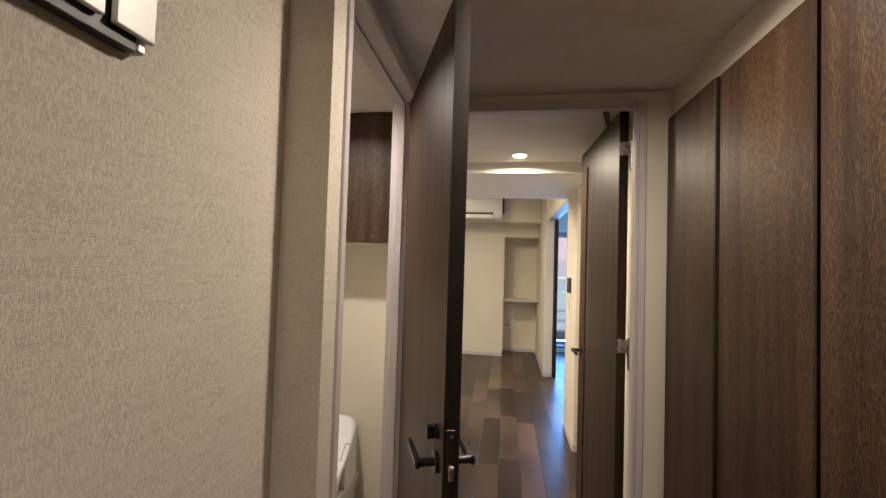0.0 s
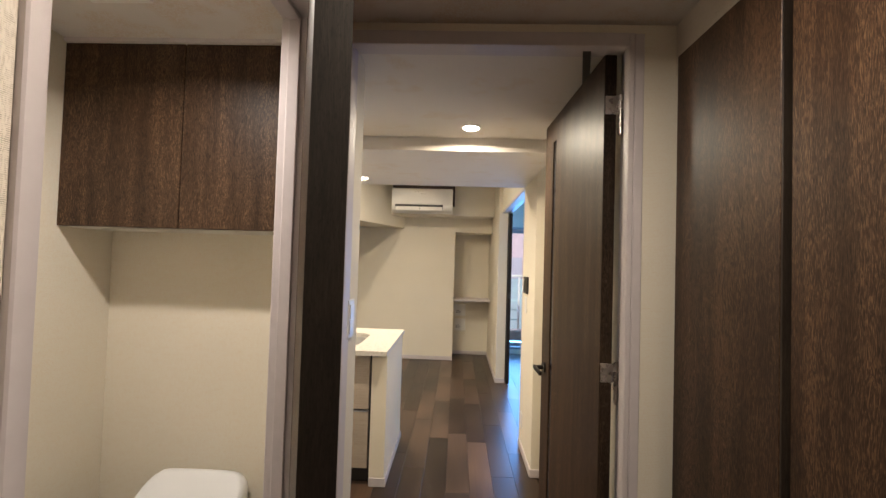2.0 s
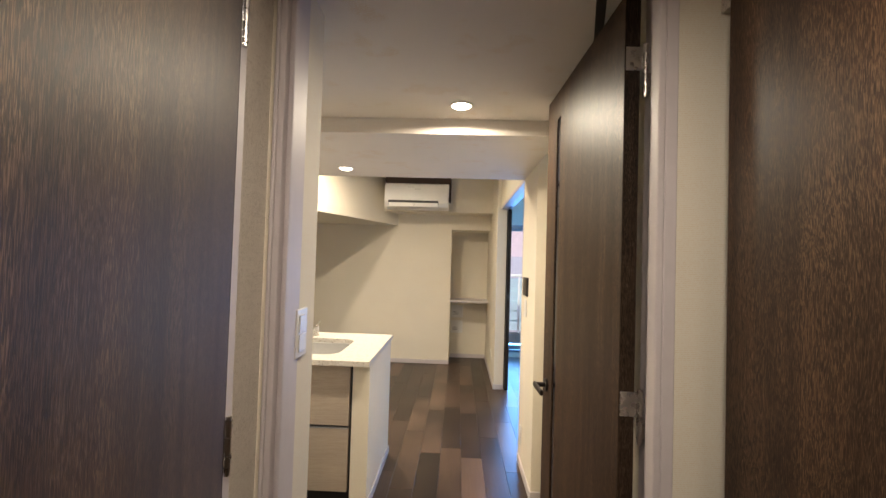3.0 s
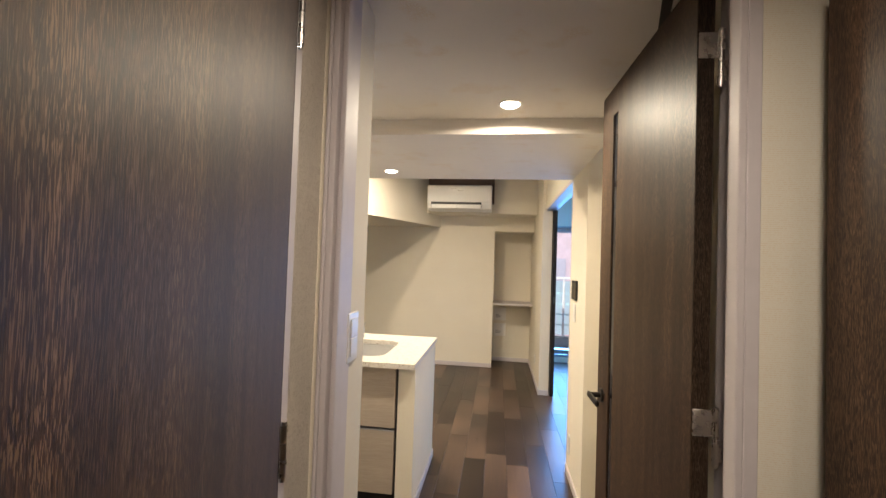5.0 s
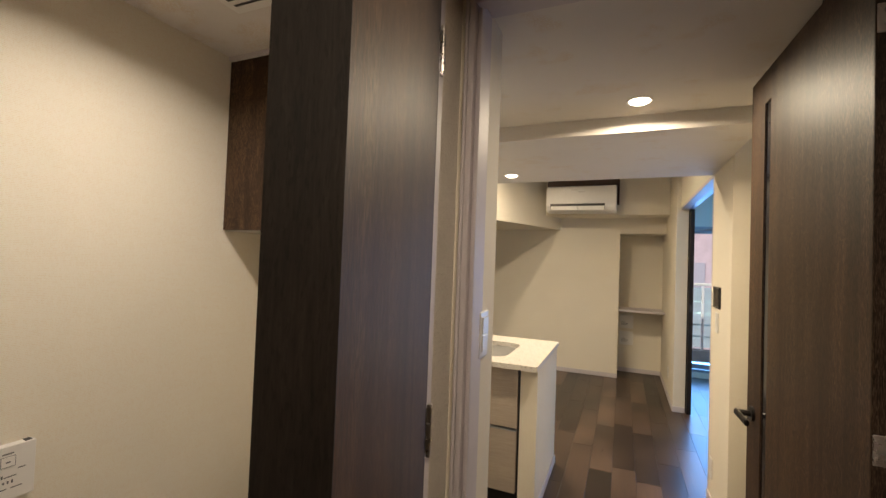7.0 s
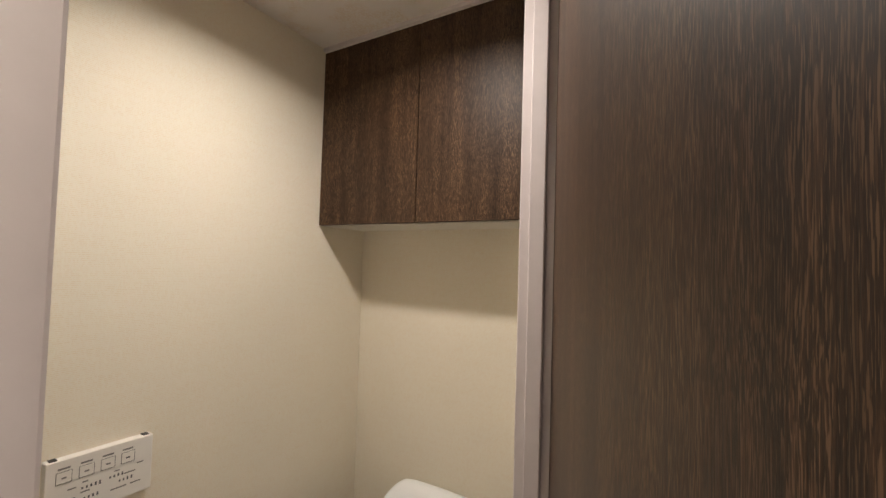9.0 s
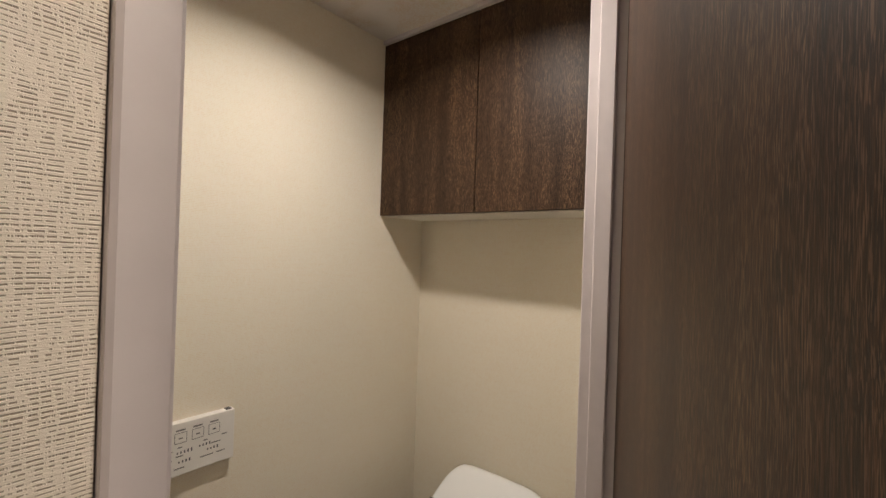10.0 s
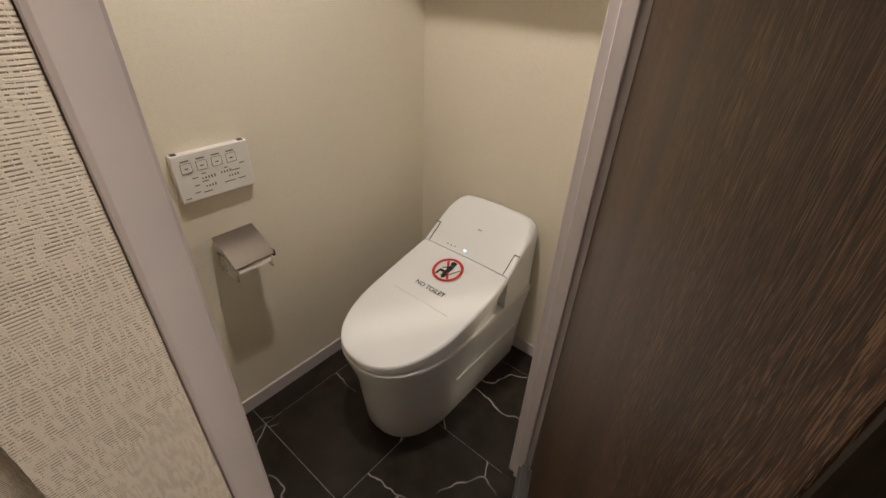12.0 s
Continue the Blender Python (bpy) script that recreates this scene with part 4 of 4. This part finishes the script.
bm = bmesh.new()
n = 48
for r0, r1 in ((0.0435, 0.0540),):
    a = [bm.verts.new((r0 * math.cos(2 * math.pi * i / n), r0 * math.sin(2 * math.pi * i / n), 0)) for i in range(n)]
    b = [bm.verts.new((r1 * math.cos(2 * math.pi * i / n), r1 * math.sin(2 * math.pi * i / n), 0)) for i in range(n)]
    for i in range(n):
        bm.faces.new((a[i], b[i], b[(i + 1) % n], a[(i + 1) % n]))
SIGN = on_lid(-0.004, 2.240)
flat("notice_ring", bm, RED, SIGN, "red ring printed on the lid")
bm = bmesh.new()
box(bm, -0.004, 0.004, -0.0415, 0.0415, 0.0, 0.0004)
bm.transform(pose(0, 0, 0, 0, 0, 35))
flat("notice_bar", bm, RED, SIGN, "red bar across the ring")
bm = bmesh.new()
bmesh.ops.create_circle(bm, cap_ends=True, segments=20, radius=0.0095, matrix=pose(0.001, 0.027, 0.0008))
for x0, y0, x1, y1, w in ((0.002, 0.017, 0.003, -0.008, 0.015), (0.006, -0.011, -0.020, -0.011, 0.009), (-0.018, -0.008, -0.021, -0.030, 0.007), (-0.002, 0.012, -0.019, -0.001, 0.004), (-0.006, -0.019, 0.012, -0.019, 0.007), (-0.002, -0.022, 0.008, -0.032, 0.013), (0.015, -0.014, 0.033, 0.016, 0.003)):
    d = Vector((x1 - x0, y1 - y0, 0))
    q = Vector((-d.y, d.x, 0)).normalized() * w / 2
    pts = [Vector((x0, y0, 0.0008)) + q, Vector((x0, y0, 0.0008)) - q, Vector((x1, y1, 0.0008)) - q, Vector((x1, y1, 0.0008)) + q]
    bm.faces.new([bm.verts.new(p) for p in pts])
bm.transform(Matrix.Diagonal((1.18, 1.12, 1, 1)))
flat("notice_mark", bm, BLACK, SIGN, "plain black marks inside the ring")
fc = bpy.data.curves.new("words", "FONT")
fc.body, fc.size, fc.align_x, fc.extrude = "NO TOILET", 0.0235, "CENTER", 0.0002
ft = bpy.data.objects.new("words_tmp", fc)
scene.collection.objects.link(ft)
wm = bpy.data.meshes.new_from_object(ft)
bpy.data.objects.remove(ft)
wm.materials.clear()
wm.materials.append(BLACK)
wm.transform(on_lid(0.0, 2.138, 0.0068))
words = new("notice_words", wm)
words.parent = WC
part("lid_crease", boxed(-0.115, 0.115, 2.092 - 2.2, 2.0935 - 2.2, lid_z(2.093) + 0.0015, lid_z(2.093) + 0.0036), PLASTIC, WC)

# ---------------------------------------------------------------- remote control on the wall
RC = thing("remote_control", -0.6385, 1.747, 0.8815, "white wall remote control with printed buttons", "remote control")
part("casing", boxed(0.0, 0.022, -0.095, 0.095, -0.061, 0.061, 0.002, 2), PLASTIC, RC)
for s in (-1, 1):
    part("end_clip", boxed(0.004, 0.018, s * 0.082 - 0.006, s * 0.082 + 0.006, 0.0605, 0.0630), BLACK, RC)
for k in range(4):
    y = -0.066 + k * 0.037
    b = part("button", boxed(0.0218, 0.0236, y - 0.0125, y + 0.0125, 0.015, 0.038, 0.001, 1), PLASTIC, RC)
    bm = bmesh.new()
    for (a0, a1, c0, c1) in ((y - 0.0125, y + 0.0125, 0.0376, 0.0386), (y - 0.0125, y + 0.0125, 0.0144, 0.0154), (y - 0.0130, y - 0.0122, 0.0146, 0.0384), (y + 0.0122, y + 0.0130, 0.0146, 0.0384)):
        box(bm, 0.0232, 0.0239, a0, a1, c0, c1)
    part("outline", bm, INK_PALE, b)
    bm = bmesh.new()
    box(bm, 0.0236, 0.0242, y - 0.004, y + 0.004, 0.024, 0.027)
    part("symbol", bm, INK if k == 3 else INK_PALE, b)
    part("print_line", boxed(0.0219, 0.0224, y - 0.010, y + 0.010, 0.042, 0.0455), INK_PALE, RC)
for y, z, w in ((-0.030, 0.004, 0.010), (0.026, 0.004, 0.010), (-0.052, -0.002, 0.014), (0.070, 0.006, 0.013), (-0.052, -0.022, 0.012), (-0.030, -0.016, 0.016), (0.050, -0.008, 0.022), (-0.080, -0.050, 0.014), (0.030, -0.034, 0.03), (0.062, -0.034, 0.02), (-0.030, -0.044, 0.022), (-0.055, -0.040, 0.013)):
    part("print_line", boxed(0.0219, 0.0224, y - w / 2, y + w / 2, z - 0.0013, z + 0.0013), INK_PALE, RC)
for y0, z0, k in ((-0.036, -0.008, 5), (-0.032, -0.030, 4), (0.012, -0.006, 4), (0.030, -0.020, 4)):
    for i in range(k):
        part("level_mark", boxed(0.0219, 0.0226, y0 + i * 0.0075, y0 + i * 0.0075 + 0.003, z0 - 0.002 - 0.0004 * i, z0 + 0.002 + 0.0006 * i), INK, RC)

# ---------------------------------------------------------------- paper holder
PH = thing("paper_holder", -0.6385, 1.751, 0.641, "satin metal toilet paper holder with a flap cover", "paper holder")
bm = bmesh.new()
n = 12
top = []
for k in range(n + 1):
    t = k / n
    top.append((0.012 + 0.100 * t, 0.062 - 0.040 * t - 0.018 * t ** 3))
v0 = [bm.verts.new((x, -0.057, z)) for x, z in top]
v1 = [bm.verts.new((x, 0.057, z)) for x, z in top]
v2 = [bm.verts.new((x - 0.001, -0.057, z - 0.003)) for x, z in top]
v3 = [bm.verts.new((x - 0.001, 0.057, z - 0.003)) for x, z in top]
for k in range(n):
    bm.faces.new((v0[k], v1[k], v1[k + 1], v0[k + 1]))
    bm.faces.new((v2[k], v2[k + 1], v3[k + 1], v3[k]))
    bm.faces.new((v0[k], v0[k + 1], v2[k + 1], v2[k]))
    bm.faces.new((v1[k], v3[k], v3[k + 1], v1[k + 1]))
bm.faces.new((v0[0], v2[0], v3[0], v1[0]))
bm.faces.new((v0[-1], v1[-1], v3[-1], v2[-1]))
part("flap", bm, FLAP, PH, "curved satin metal flap", smooth=True)
part("back_plate", boxed(0.0, 0.006, -0.052, 0.052, -0.055, 0.055, 0.002, 1), STEEL, PH)
for s in (-1, 1):
    part("arm", boxed(0.0061, 0.105, s * 0.0515 - 0.003, s * 0.0515 + 0.003, -0.046, 0.012, 0.004, 2), STEEL, PH)
bm = rod(bmesh.new(), (0.098, -0.048, -0.016), (0.098, 0.048, -0.016), 0.010, 18)
part("roller", bm, PLASTIC, PH, "white plastic roller", smooth=True)
part("lock_knob", boxed(0.088, 0.106, 0.0575, 0.065, -0.012, 0.008, 0.002, 1), BLACK, PH)

# ---------------------------------------------------------------- floors, piece by piece
SUB = structure("floor", boxed(-2.3, 3.7, -1.4, 7.65, -0.06, -0.0095), SUBFLOOR, "dark brown laminate plank floor through hall and living room", "floor")
PW, PL = 0.147, 0.88
plank_meshes = {}


def plank(x, y0, y1):
    key = round(y1 - y0, 3)
    if key not in plank_meshes:
        bm = boxed(-PW / 2 + 0.0006, PW / 2 - 0.0006, 0.0006, key - 0.0006, -0.009, 0.0, 0.0007, 1)
        bmesh.ops.recalc_face_normals(bm, faces=bm.faces)
        me = bpy.data.meshes.new("plank")
        bm.to_mesh(me)
        bm.free()
        me.materials.append(PLANK)
        plank_meshes[key] = me
    o = new("plank", plank_meshes[key])
    o.location = (x, y0, 0)
    o.parent = SUB


rng = random.Random(7)
for i in range(-16, 25):
    x = 0.2375 + i * PW
    a, b = (2.69, 7.5) if x < 0.13 else ((-1.3, 7.6) if x < 1.24 else (3.93, 7.64))
    if x > 3.6 or x < -2.15:
        continue
    y = a - PL + (0.5 * PL * (i % 2) + 0.17 * PL * (i % 3)) + rng.uniform(0.0, 0.25)
    while y < b:
        y0, y1 = max(a, y), min(b, y + PL)
        if y1 - y0 > 0.03:
            plank(x, y0, y1)
        y += PL

FT = structure("floor_toilet", boxed(-0.639, TOILET_X + 0.11, 1.17, 2.558, -0.0094, -0.0012), GROUT, "black veined marble tile floor of the toilet", "floor")
TILE = 0.395
tile_meshes = {}
for i in range(-2, 3):
    for j in range(-2, 4):
        x0, y0 = -0.152 + i * TILE, 1.660 + j * TILE
        x1, y1 = min(x0 + TILE, TOILET_X + 0.11), min(y0 + TILE, 2.557)
        x0, y0 = max(x0, -0.638), max(y0, 1.171)
        if x1 - x0 < 0.02 or y1 - y0 < 0.02:
            continue
        key = (round(x1 - x0, 3), round(y1 - y0, 3))
        if key not in tile_meshes:
            bm = boxed(0.0012, key[0] - 0.0012, 0.0012, key[1] - 0.0012, -0.001, 0.0014, 0.0005, 1)
            bmesh.ops.recalc_face_normals(bm, faces=bm.faces)
            me = bpy.data.meshes.new("tile")
            bm.to_mesh(me)
            bm.free()
            me.materials.append(MARBLE)
            tile_meshes[key] = me
        o = new("tile", tile_meshes[key])
        o.location = (x0, y0, 0)
        o.parent = FT
